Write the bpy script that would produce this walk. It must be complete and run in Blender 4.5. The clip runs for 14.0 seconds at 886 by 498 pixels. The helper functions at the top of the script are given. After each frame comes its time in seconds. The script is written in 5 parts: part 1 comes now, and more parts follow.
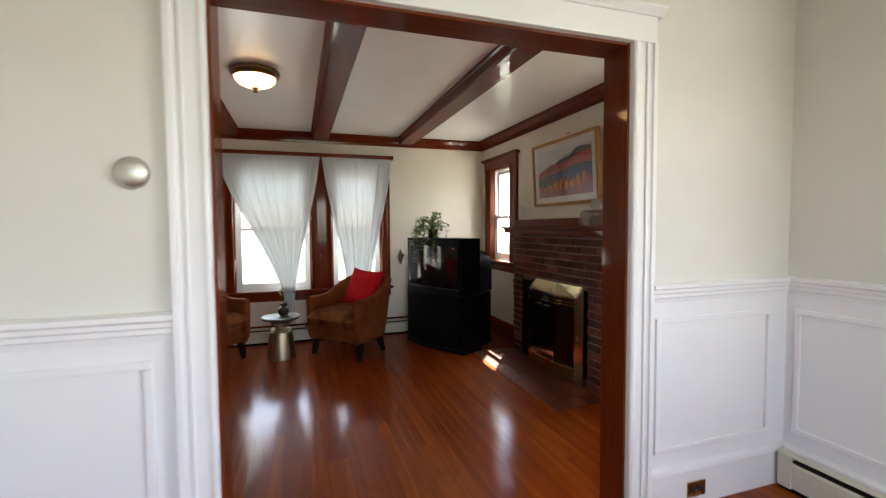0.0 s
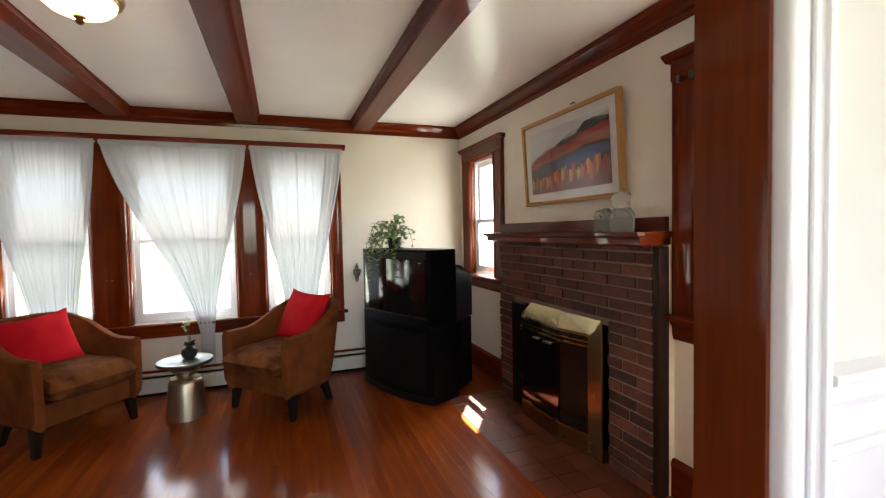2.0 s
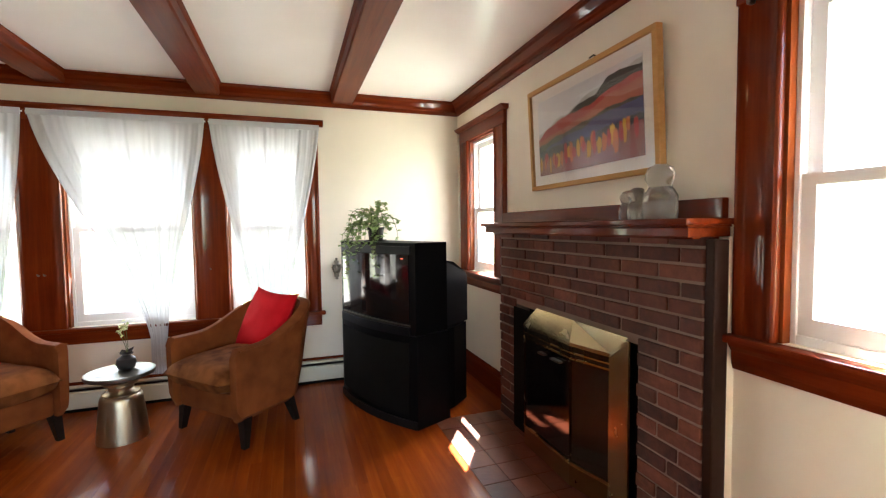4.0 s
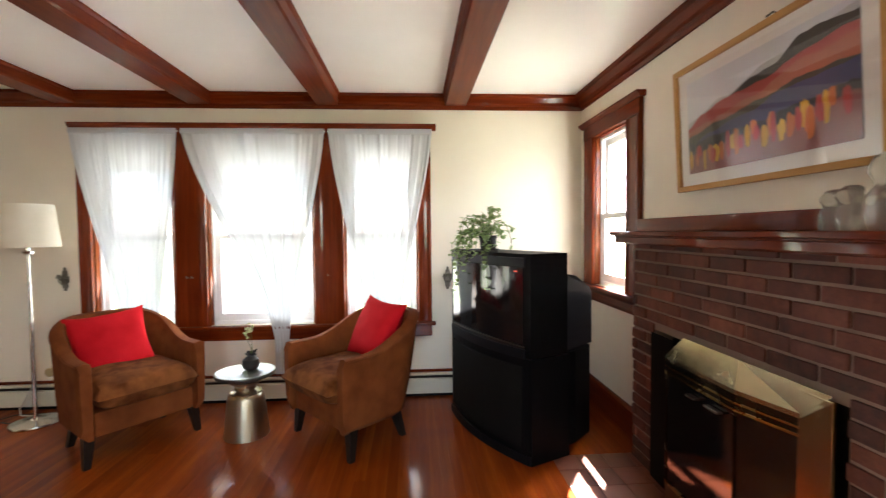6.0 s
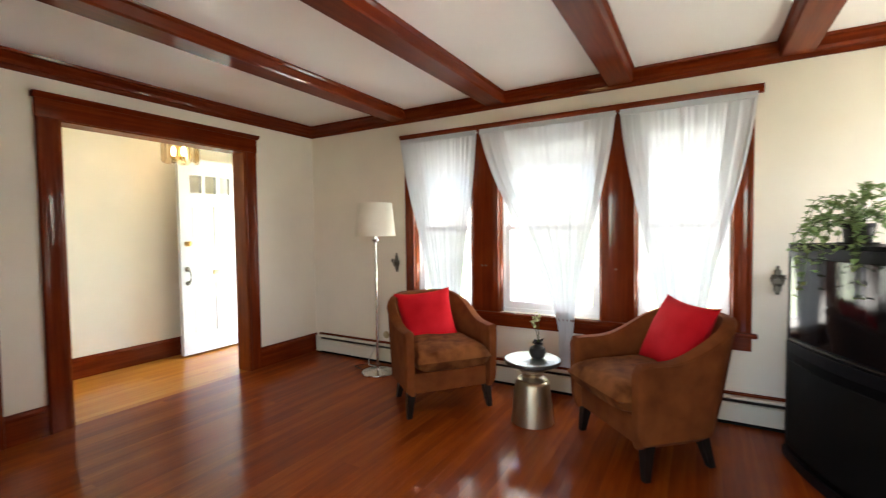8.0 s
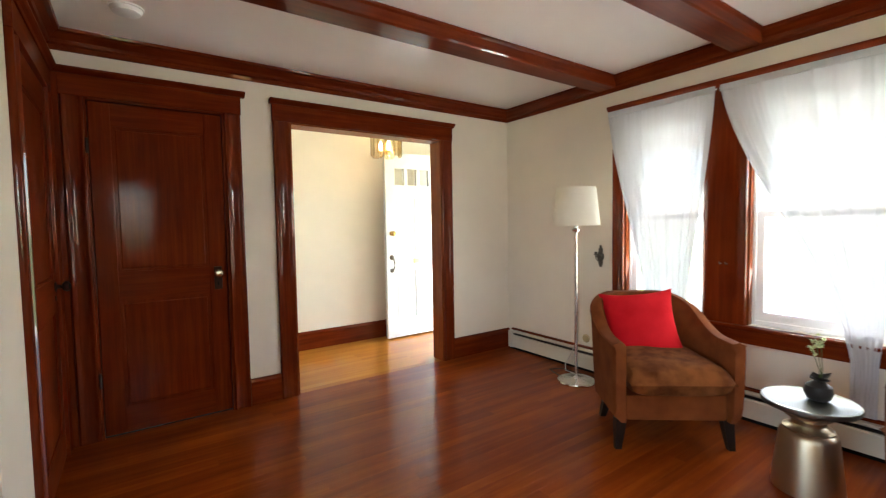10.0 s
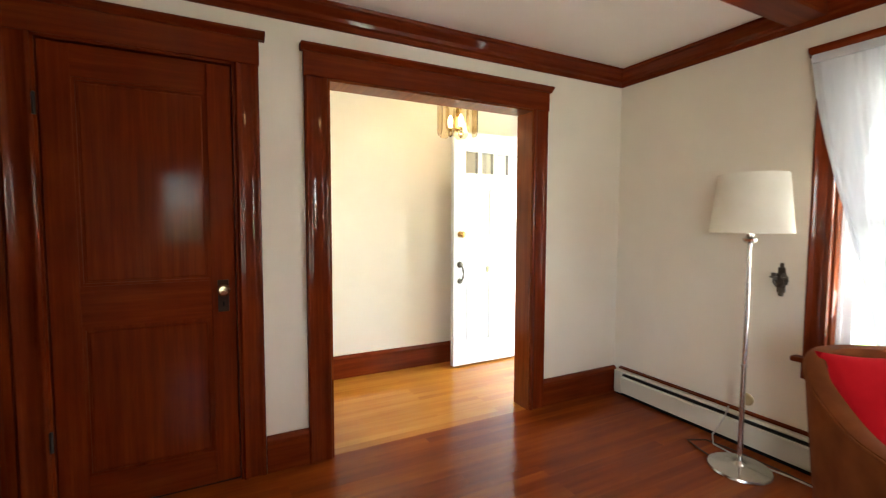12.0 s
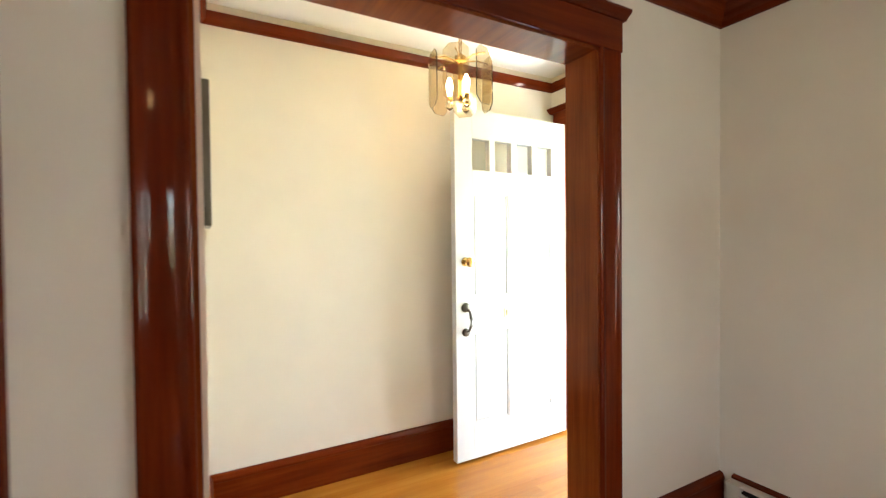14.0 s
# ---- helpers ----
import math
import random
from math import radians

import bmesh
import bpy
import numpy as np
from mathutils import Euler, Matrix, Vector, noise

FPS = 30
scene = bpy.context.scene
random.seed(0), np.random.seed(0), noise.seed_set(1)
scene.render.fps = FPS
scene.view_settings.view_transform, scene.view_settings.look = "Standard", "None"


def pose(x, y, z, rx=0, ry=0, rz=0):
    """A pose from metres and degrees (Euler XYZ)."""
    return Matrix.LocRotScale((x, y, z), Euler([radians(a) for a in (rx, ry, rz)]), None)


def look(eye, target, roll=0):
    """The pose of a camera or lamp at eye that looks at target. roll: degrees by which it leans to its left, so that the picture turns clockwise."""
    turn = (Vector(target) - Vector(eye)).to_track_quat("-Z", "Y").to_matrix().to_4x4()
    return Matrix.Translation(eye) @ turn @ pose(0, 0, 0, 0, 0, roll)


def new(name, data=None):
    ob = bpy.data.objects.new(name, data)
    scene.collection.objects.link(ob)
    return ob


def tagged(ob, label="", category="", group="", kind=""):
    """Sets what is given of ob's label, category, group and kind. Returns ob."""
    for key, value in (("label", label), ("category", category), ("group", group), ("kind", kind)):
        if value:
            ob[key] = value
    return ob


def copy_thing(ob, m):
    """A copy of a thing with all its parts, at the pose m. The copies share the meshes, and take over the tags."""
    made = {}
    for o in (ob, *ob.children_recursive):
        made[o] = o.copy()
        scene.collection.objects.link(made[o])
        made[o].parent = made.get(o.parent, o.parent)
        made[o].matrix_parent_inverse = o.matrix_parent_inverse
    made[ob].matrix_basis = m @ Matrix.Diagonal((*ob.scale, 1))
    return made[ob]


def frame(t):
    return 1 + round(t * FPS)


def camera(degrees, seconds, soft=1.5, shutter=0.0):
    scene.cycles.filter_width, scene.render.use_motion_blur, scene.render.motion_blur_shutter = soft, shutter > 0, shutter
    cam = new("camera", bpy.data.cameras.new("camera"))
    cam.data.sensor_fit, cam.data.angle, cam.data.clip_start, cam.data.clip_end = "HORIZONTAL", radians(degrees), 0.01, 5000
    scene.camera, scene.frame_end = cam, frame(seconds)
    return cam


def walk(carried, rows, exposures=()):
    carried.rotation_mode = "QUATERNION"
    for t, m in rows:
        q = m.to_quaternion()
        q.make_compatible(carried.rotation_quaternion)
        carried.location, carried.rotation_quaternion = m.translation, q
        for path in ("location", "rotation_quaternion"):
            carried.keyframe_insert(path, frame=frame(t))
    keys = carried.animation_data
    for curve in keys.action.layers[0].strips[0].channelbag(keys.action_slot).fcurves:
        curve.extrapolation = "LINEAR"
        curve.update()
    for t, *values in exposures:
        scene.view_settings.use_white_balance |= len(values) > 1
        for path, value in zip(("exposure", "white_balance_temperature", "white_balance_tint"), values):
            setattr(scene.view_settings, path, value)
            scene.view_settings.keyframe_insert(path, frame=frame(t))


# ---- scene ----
# camera and walk
cam = camera(90.2, 14.0, 1.2, 0.4)
PATH = [
    (0, (0.087, 0.012, 1.312), (0.709, 1.911, 1.213), -0.4),
    (0.5, (0.218, 0.318, 1.332), (0.886, 2.202, 1.267), -1.4),
    (1, (0.344, 0.554, 1.324), (1.02, 2.436, 1.282), -1.6),
    (1.5, (0.467, 0.819, 1.333), (1.152, 2.698, 1.282), -1.4),
    (2, (0.6, 1.033, 1.337), (1.288, 2.91, 1.255), -1.2),
    (2.5, (0.718, 1.206, 1.326), (1.402, 3.082, 1.221), -0.9),
    (5, (1.014, 1.674, 1.29), (1.537, 3.603, 1.2), -0.4),
    (5.5, (1.04, 1.738, 1.312), (1.385, 3.706, 1.227), -0.6),
    (6, (1.016, 1.803, 1.321), (1.147, 3.797, 1.243), -0.6),
    (6.5, (0.995, 1.853, 1.33), (0.84, 3.845, 1.247), -0.4),
    (7, (0.968, 1.887, 1.304), (0.503, 3.831, 1.227), -0.3),
    (7.5, (0.934, 1.926, 1.284), (0.172, 3.774, 1.213), -0.4),
    (8, (0.868, 1.926, 1.279), (-0.141, 3.652, 1.2), -0.7),
    (8.5, (0.827, 1.942, 1.269), (-0.401, 3.519, 1.186), -1.1),
    (9, (0.787, 2.02, 1.254), (-0.629, 3.43, 1.17), -1.2),
    (11.5, (-0.086, 2.503, 1.292), (-1.837, 3.46, 1.158), -0.1),
    (12, (-0.388, 2.633, 1.298), (-2.16, 3.552, 1.172), 0.2),
    (12.5, (-0.692, 2.792, 1.304), (-2.485, 3.672, 1.188), 0.1),
    (13, (-0.955, 2.946, 1.305), (-2.767, 3.79, 1.217), 0.1),
    (13.5, (-1.256, 3.053, 1.313), (-3.05, 3.936, 1.261), 0.2),
    (14, (-1.556, 3.193, 1.308), (-3.308, 4.156, 1.27), -0.6),
]
EXPOSURES = [(0.0, 3.48), (1.0, 3.72), (1.5, 3.82), (2.5, 4.2), (5.0, 4.55), (9.0, 4.4), (11.5, 4.68), (13.0, 4.66), (14.0, 4.45)]
walk(cam, [(t, look(eye, target, roll)) for t, eye, target, roll in PATH], EXPOSURES)

# world, sun and lights
SUN_DIR = Vector((-0.308, -0.467, -0.829))
world = bpy.data.worlds.new("sky")
scene.world = world
world.use_nodes = True
wn = world.node_tree.nodes
sky = wn.new("ShaderNodeTexSky")
sky.sky_type = "NISHITA"
sky.sun_disc = False
sky.sun_elevation = radians(56)
sky.sun_rotation = radians(33)
wn["Background"].inputs["Strength"].default_value = 0.15
world.node_tree.links.new(sky.outputs[0], wn["Background"].inputs[0])
sun = new("sun", bpy.data.lights.new("sun", "SUN"))
sun.data.energy, sun.data.angle, sun.data.color = 5.0, radians(0.5), (1.0, 0.95, 0.86)
sun.matrix_world = look((12, 18, 30), Vector((12, 18, 30)) + SUN_DIR)


def area_lamp(name, x, y, z, target, w, h, watts, color=(1.0, 1.0, 1.0)):
    lamp = new(name, bpy.data.lights.new(name, "AREA"))
    lamp.data.shape, lamp.data.size, lamp.data.size_y = "RECTANGLE", w, h
    lamp.data.energy, lamp.data.color = watts, color
    lamp.matrix_world = look((x, y, z), target)
    return lamp


DAY = (1.0, 0.95, 0.88)
SOFT = (1.0, 0.965, 0.965)
# daylight in the openings: front windows, side windows, front doorway
area_lamp("sky_light_1", -1.142, 5.53, 1.33, (-1.142, 0, 3.1), 0.58, 1.44, 1.08, DAY)
area_lamp("sky_light_2", -0.182, 5.53, 1.33, (-0.182, 0, 3.1), 0.80, 1.44, 1.50, DAY)
area_lamp("sky_light_3", 0.755, 5.53, 1.33, (0.755, 0, 3.1), 0.57, 1.44, 1.08, DAY)
area_lamp("sky_light_4", 2.53, 4.815, 1.465, (0, 4.45, 2.2), 0.50, 1.09, 0.85, DAY)
area_lamp("sky_light_5", 2.53, 2.23, 1.465, (0, 2.23, 1.7), 0.55, 1.10, 0.16, DAY)
area_lamp("sky_light_6", -3.28, 5.52, 1.1, (-3.4, 0, 0.9), 0.72, 1.9, 0.33, DAY)
# two added fill lamps in unseen, made-up openings of the dining room
area_lamp("dining_fill_1", 2.55, -0.6, 1.5, (0, -0.3, 1.4), 1.2, 1.2, 3.9, SOFT)
area_lamp("dining_fill_2", 0.6, -2.72, 1.5, (0.6, 3, 1.5), 2.0, 1.2, 1.8, SOFT)


# ---- materials ----
def material(name):
    m = bpy.data.materials.new(name)
    m.use_nodes = True
    return m, m.node_tree.nodes, m.node_tree.links, m.node_tree.nodes["Principled BSDF"]


def ramp_node(n, stops):
    r = n.new("ShaderNodeValToRGB")
    while len(r.color_ramp.elements) < len(stops):
        r.color_ramp.elements.new(0.5)
    for e, (p, c) in zip(r.color_ramp.elements, stops):
        e.position, e.color = p, (*c, 1)
    return r


def bump_into(n, l, b, height, strength, distance):
    k = n.new("ShaderNodeBump")
    k.inputs["Strength"].default_value, k.inputs["Distance"].default_value = strength, distance
    l.new(height, k.inputs["Height"])
    l.new(k.outputs[0], b.inputs["Normal"])


def coords(n, l, scale, shuffle=False):
    tc = n.new("ShaderNodeTexCoord")
    mp = n.new("ShaderNodeMapping")
    mp.inputs["Scale"].default_value = scale
    l.new(tc.outputs["Object"], mp.inputs[0])
    if shuffle:
        oi = n.new("ShaderNodeObjectInfo")
        mu = n.new("ShaderNodeMath")
        mu.operation = "MULTIPLY"
        mu.inputs[1].default_value = 37.0
        l.new(oi.outputs["Random"], mu.inputs[0])
        l.new(mu.outputs[0], mp.inputs["Location"])
        return mp.outputs[0], oi.outputs["Random"]
    return mp.outputs[0], None


def noise_node(n, l, vec, scale, detail=4.0, rough=0.55):
    t = n.new("ShaderNodeTexNoise")
    t.inputs["Scale"].default_value, t.inputs["Detail"].default_value = scale, detail
    t.inputs["Roughness"].default_value = rough
    l.new(vec, t.inputs["Vector"])
    return t.outputs["Fac"]


def mix_value(n, l, a, b, fac=0.5):
    m = n.new("ShaderNodeMix")
    m.data_type = "FLOAT"
    m.inputs[0].default_value = fac
    l.new(a, m.inputs[2])
    l.new(b, m.inputs[3])
    return m.outputs[0]


def paint(name, color, rough=0.6, wobble=0.05, relief=0.15, fine=220.0):
    m, n, l, b = material(name)
    vec, _ = coords(n, l, (1, 1, 1))
    big = noise_node(n, l, vec, 1.7, 3)
    c0 = tuple(c * (1 - wobble) for c in color)
    c1 = tuple(min(1, c * (1 + wobble)) for c in color)
    r = ramp_node(n, [(0.3, c0), (0.7, c1)])
    l.new(big, r.inputs[0])
    l.new(r.outputs[0], b.inputs["Base Color"])
    b.inputs["Roughness"].default_value = rough
    bump_into(n, l, b, mix_value(n, l, noise_node(n, l, vec, fine, 2), noise_node(n, l, vec, 12, 3), 0.5), relief, 0.002)
    return m


def wood(name, axis, dark, mid, light, rough=0.45, coat=0.42, shuffle=False, fine=1.0, gloss=0.07):
    m, n, l, b = material(name)
    sc = [22.0 * fine] * 3
    sc[axis] = 1.1 * fine
    vec, rnd = coords(n, l, sc, shuffle)
    g = noise_node(n, l, vec, 1.6, 6, 0.65)
    vec2, _ = coords(n, l, (1, 1, 1))
    blotch = noise_node(n, l, vec2, 2.3, 3)
    f = mix_value(n, l, g, blotch, 0.35)
    if shuffle:
        f = mix_value(n, l, f, rnd, 0.16)
    r = ramp_node(n, [(0.28, dark), (0.5, mid), (0.74, light)])
    l.new(f, r.inputs[0])
    l.new(r.outputs[0], b.inputs["Base Color"])
    rr = n.new("ShaderNodeMapRange")
    rr.inputs[3].default_value, rr.inputs[4].default_value = rough * 0.75, rough * 1.35
    l.new(blotch, rr.inputs[0])
    l.new(rr.outputs[0], b.inputs["Roughness"])
    b.inputs["Specular IOR Level"].default_value = 0.03
    b.inputs["Coat Weight"].default_value, b.inputs["Coat Roughness"].default_value = coat, gloss
    bump_into(n, l, b, mix_value(n, l, g, noise_node(n, l, vec2, 7, 2), 0.5), 0.16, 0.004)
    return m


def metal(name, color, rough=0.25, brushed=0.0):
    m, n, l, b = material(name)
    b.inputs["Base Color"].default_value = (*color, 1)
    b.inputs["Metallic"].default_value = 1.0
    vec, _ = coords(n, l, (1, 1, 1))
    rr = n.new("ShaderNodeMapRange")
    rr.inputs[3].default_value, rr.inputs[4].default_value = rough * 0.7, rough * 1.4
    l.new(noise_node(n, l, vec, 9, 4), rr.inputs[0])
    l.new(rr.outputs[0], b.inputs["Roughness"])
    bump_into(n, l, b, noise_node(n, l, vec, 60, 3), 0.015 + brushed * 0.3, 0.0006)
    return m


def plastic(name, color, rough=0.4):
    m, n, l, b = material(name)
    vec, _ = coords(n, l, (1, 1, 1))
    r = ramp_node(n, [(0.3, tuple(c * 0.85 for c in color)), (0.7, tuple(min(1, c * 1.15) for c in color))])
    l.new(noise_node(n, l, vec, 5, 3), r.inputs[0])
    l.new(r.outputs[0], b.inputs["Base Color"])
    b.inputs["Roughness"].default_value = rough
    b.inputs["Specular IOR Level"].default_value = 0.10
    bump_into(n, l, b, noise_node(n, l, vec, 300, 2), 0.1, 0.0008)
    return m


def fabric(name, dark, light, scale=14.0, sheen=0.4, weave=450.0):
    m, n, l, b = material(name)
    vec, _ = coords(n, l, (1, 1, 1))
    r = ramp_node(n, [(0.38, dark), (0.62, light)])
    l.new(mix_value(n, l, noise_node(n, l, vec, scale, 5), noise_node(n, l, vec, scale * 0.25, 3), 0.5), r.inputs[0])
    l.new(r.outputs[0], b.inputs["Base Color"])
    b.inputs["Roughness"].default_value = 0.9
    b.inputs["Sheen Weight"].default_value = sheen
    b.inputs["Specular IOR Level"].default_value = 0.15
    bump_into(n, l, b, mix_value(n, l, noise_node(n, l, vec, weave, 2), noise_node(n, l, vec, 25, 3), 0.5), 0.35, 0.003)
    return m


def glow(name, color, strength):
    m, n, l, b = material(name)
    b.inputs["Base Color"].default_value = (*color, 1)
    b.inputs["Emission Color"].default_value = (*color, 1)
    b.inputs["Emission Strength"].default_value = strength
    b.inputs["Roughness"].default_value = 0.3
    return m


def picture_glass():
    m = bpy.data.materials.new("picture_glass")
    m.use_nodes = True
    n, l = m.node_tree.nodes, m.node_tree.links
    n.clear()
    out, mx = n.new("ShaderNodeOutputMaterial"), n.new("ShaderNodeMixShader")
    tr, gl = n.new("ShaderNodeBsdfTransparent"), n.new("ShaderNodeBsdfGlossy")
    gl.inputs["Roughness"].default_value = 0.03
    mx.inputs[0].default_value = 0.05
    l.new(tr.outputs[0], mx.inputs[1])
    l.new(gl.outputs[0], mx.inputs[2])
    l.new(mx.outputs[0], out.inputs[0])
    return m


def glass(name, color=(1, 1, 1), rough=0.0):
    m, n, l, b = material(name)
    b.inputs["Base Color"].default_value = (*color, 1)
    b.inputs["Transmission Weight"].default_value = 1.0
    b.inputs["Roughness"].default_value = rough
    b.inputs["IOR"].default_value = 1.45
    return m


D, M_, L_ = (0.068, 0.0082, 0.0014), (0.122, 0.0158, 0.0026), (0.19, 0.030, 0.005)
WOODX = wood("mahogany_trim_x", 0, D, M_, L_)
WOODY = wood("mahogany_trim_y", 1, D, M_, L_)
WOODZ = wood("mahogany_trim_z", 2, D, M_, L_)
DOORZ = wood("dull_mahogany_z", 2, D, M_, L_, 0.5, 0.13, gloss=0.09)
DOORX = wood("dull_mahogany_x", 0, D, M_, L_, 0.5, 0.13, gloss=0.09)
# the trim mahogany again, brighter and more orange to paint in light on the jambs
LITJAMBZ = wood("lit_jamb_z", 2, (0.09, 0.016, 0.0035), (0.17, 0.034, 0.007), (0.25, 0.06, 0.012))
LITJAMBH = wood("lit_jamb_h", 0, (0.09, 0.016, 0.0035), (0.17, 0.034, 0.007), (0.25, 0.06, 0.012))
OPENZ = wood("glossy_jamb_z", 2, (0.075, 0.0115, 0.0024), (0.125, 0.021, 0.0042), (0.18, 0.035, 0.007), 0.4, 0.8)
OPENH = wood("glossy_jamb_h", 0, (0.075, 0.0115, 0.0024), (0.125, 0.021, 0.0042), (0.18, 0.035, 0.007), 0.4, 0.8)
FLOOR = wood("varnished_floor", 1, (0.12, 0.0165, 0.0019), (0.21, 0.036, 0.0038), (0.33, 0.078, 0.0085), 0.42, 0.48, True, 0.7, 0.15)
# same floor wood for the hall, strong light there painted in as honey
FLOORLIT = wood("lit_floor", 1, (0.28, 0.082, 0.010), (0.40, 0.145, 0.019), (0.50, 0.21, 0.034), 0.42, 0.6, True, 0.7, 0.13)
WALL = paint("cream_wall", (0.75, 0.685, 0.575))
CEIL = paint("ceiling_white", (0.85, 0.82, 0.77), 0.28, 0.03, 0.25, 40)
WHITE = paint("white_trim_paint", (0.80, 0.785, 0.80), 0.3, 0.02, 0.08)
DINWALL = paint("pale_dining_wall", (0.69, 0.665, 0.625))
DOORW = paint("white_door_paint", (0.60, 0.60, 0.60), 0.35, 0.02, 0.06)
SASH = paint("white_sash", (0.80, 0.80, 0.80), 0.35, 0.02, 0.08)
HEATER = paint("heater_enamel", (0.60, 0.58, 0.48), 0.4, 0.04, 0.08)
DARKMETAL = metal("dark_iron", (0.05, 0.045, 0.04), 0.45)
PEWTER = metal("tarnished_pewter", (0.13, 0.115, 0.095), 0.38)
CHROME = metal("brushed_chrome", (0.62, 0.61, 0.59), 0.22)
BRASS = metal("brass", (0.50, 0.33, 0.12), 0.25)
OLDBRASS = metal("antique_brass", (0.22, 0.14, 0.06), 0.3)
PALEBRASS = metal("pale_brass", (0.58, 0.50, 0.32), 0.2)
TABLEM = metal("champagne_metal", (0.44, 0.38, 0.27), 0.33, 0.05)
BLACK = plastic("black_plastic", (0.004, 0.004, 0.0045), 0.42)
BLACK.node_tree.nodes["Principled BSDF"].inputs["Specular IOR Level"].default_value = 0.04
BLACKGLOSS = plastic("dark_screen", (0.006, 0.006, 0.007), 0.06)
BLACKGLOSS.node_tree.nodes["Principled BSDF"].inputs["Specular IOR Level"].default_value = 0.36
GREYBACK = plastic("charcoal_plastic", (0.007, 0.007, 0.009), 0.4)
SUEDE = fabric("brown_suede", (0.128, 0.031, 0.0075), (0.195, 0.054, 0.0138), 9, 0.0)
SUEDE2 = fabric("mottled_suede", (0.095, 0.026, 0.0062), (0.235, 0.080, 0.022), 12, 0.0)
RED = fabric("red_cotton", (0.46, 0.005, 0.011), (0.59, 0.011, 0.020), 6, 0.0)
SHADE = fabric("cream_shade", (0.72, 0.68, 0.56), (0.80, 0.76, 0.66), 5, 0.0, 700)
LEGW = plastic("ebony_leg", (0.015, 0.010, 0.008), 0.3)
GLASS = glass("window_glass")
CLEAR = glass("clear_crystal", (0.74, 0.73, 0.69), 0.16)
CLEAR.node_tree.nodes["Principled BSDF"].inputs["Transmission Weight"].default_value = 0.84
SMOKE = glass("smoked_amber_glass", (0.80, 0.68, 0.50), 0.05)
FIREGLASS = plastic("fire_door_glass", (0.006, 0.005, 0.005), 0.05)
FIREGLASS.node_tree.nodes["Principled BSDF"].inputs["Specular IOR Level"].default_value = 0.9
# dark brown for knob plate and hearth bed, and painted shade beside the bricks
STAINSHADE = plastic("dark_stain_and_shade", (0.030, 0.014, 0.010), 0.45)
SOOT = plastic("soot_black", (0.006, 0.0055, 0.005), 0.9)
MORTAR = paint("mortar", (0.25, 0.175, 0.14), 0.9, 0.15, 0.8, 60)
BULB = glow("warm_bulb", (1.0, 0.72, 0.38), 2.6)
BOWL = glow("frosted_bowl", (1.0, 0.60, 0.25), 0.75)
LEAF = plastic("ivy_leaf", (0.27, 0.38, 0.15), 0.45)
STEM = plastic("green_stem", (0.07, 0.10, 0.03), 0.6)
VASE = plastic("dark_vase", (0.03, 0.027, 0.027), 0.3)
PETAL = plastic("pale_petal", (0.62, 0.66, 0.36), 0.6)
IVORY = plastic("ivory_plastic", (0.46, 0.37, 0.21), 0.4)
FRAMEW = wood("blond_frame_wood", 1, (0.38, 0.20, 0.07), (0.48, 0.27, 0.10), (0.56, 0.34, 0.14), 0.4, 0.1)
MAT = paint("picture_mat", (0.74, 0.72, 0.70), 0.8, 0.01, 0.05)
OUTWHITE = paint("outdoor_white", (0.78, 0.78, 0.77), 0.7)
GRASS = fabric("lawn", (0.05, 0.09, 0.025), (0.10, 0.15, 0.04), 3, 0)


def brick_material():
    m, n, l, b = material("old_brick")
    vec, rnd = coords(n, l, (1, 1, 1), True)
    f = mix_value(n, l, noise_node(n, l, vec, 28, 5, 0.7), rnd, 0.45)
    geo = n.new("ShaderNodeNewGeometry")
    f = mix_value(n, l, f, noise_node(n, l, geo.outputs["Position"], 5.5, 4, 0.6), 0.4)
    r = ramp_node(n, [(0.3, (0.032, 0.010, 0.007)), (0.5, (0.105, 0.027, 0.015)), (0.7, (0.22, 0.068, 0.038))])
    l.new(f, r.inputs[0])
    l.new(r.outputs[0], b.inputs["Base Color"])
    b.inputs["Roughness"].default_value = 0.75
    bump_into(n, l, b, noise_node(n, l, vec, 90, 5, 0.7), 0.7, 0.004)
    return m


def tile_material():
    m, n, l, b = material("hearth_tile")
    vec, rnd = coords(n, l, (1, 1, 1), True)
    f = mix_value(n, l, noise_node(n, l, vec, 12, 5, 0.7), rnd, 0.4)
    r = ramp_node(n, [(0.2, (0.065, 0.015, 0.008)), (0.5, (0.125, 0.030, 0.015)), (0.8, (0.18, 0.050, 0.025))])
    l.new(f, r.inputs[0])
    l.new(r.outputs[0], b.inputs["Base Color"])
    b.inputs["Roughness"].default_value = 0.32
    bump_into(n, l, b, noise_node(n, l, vec, 40, 4), 0.25, 0.003)
    return m


BRICK = brick_material()
TILE = tile_material()


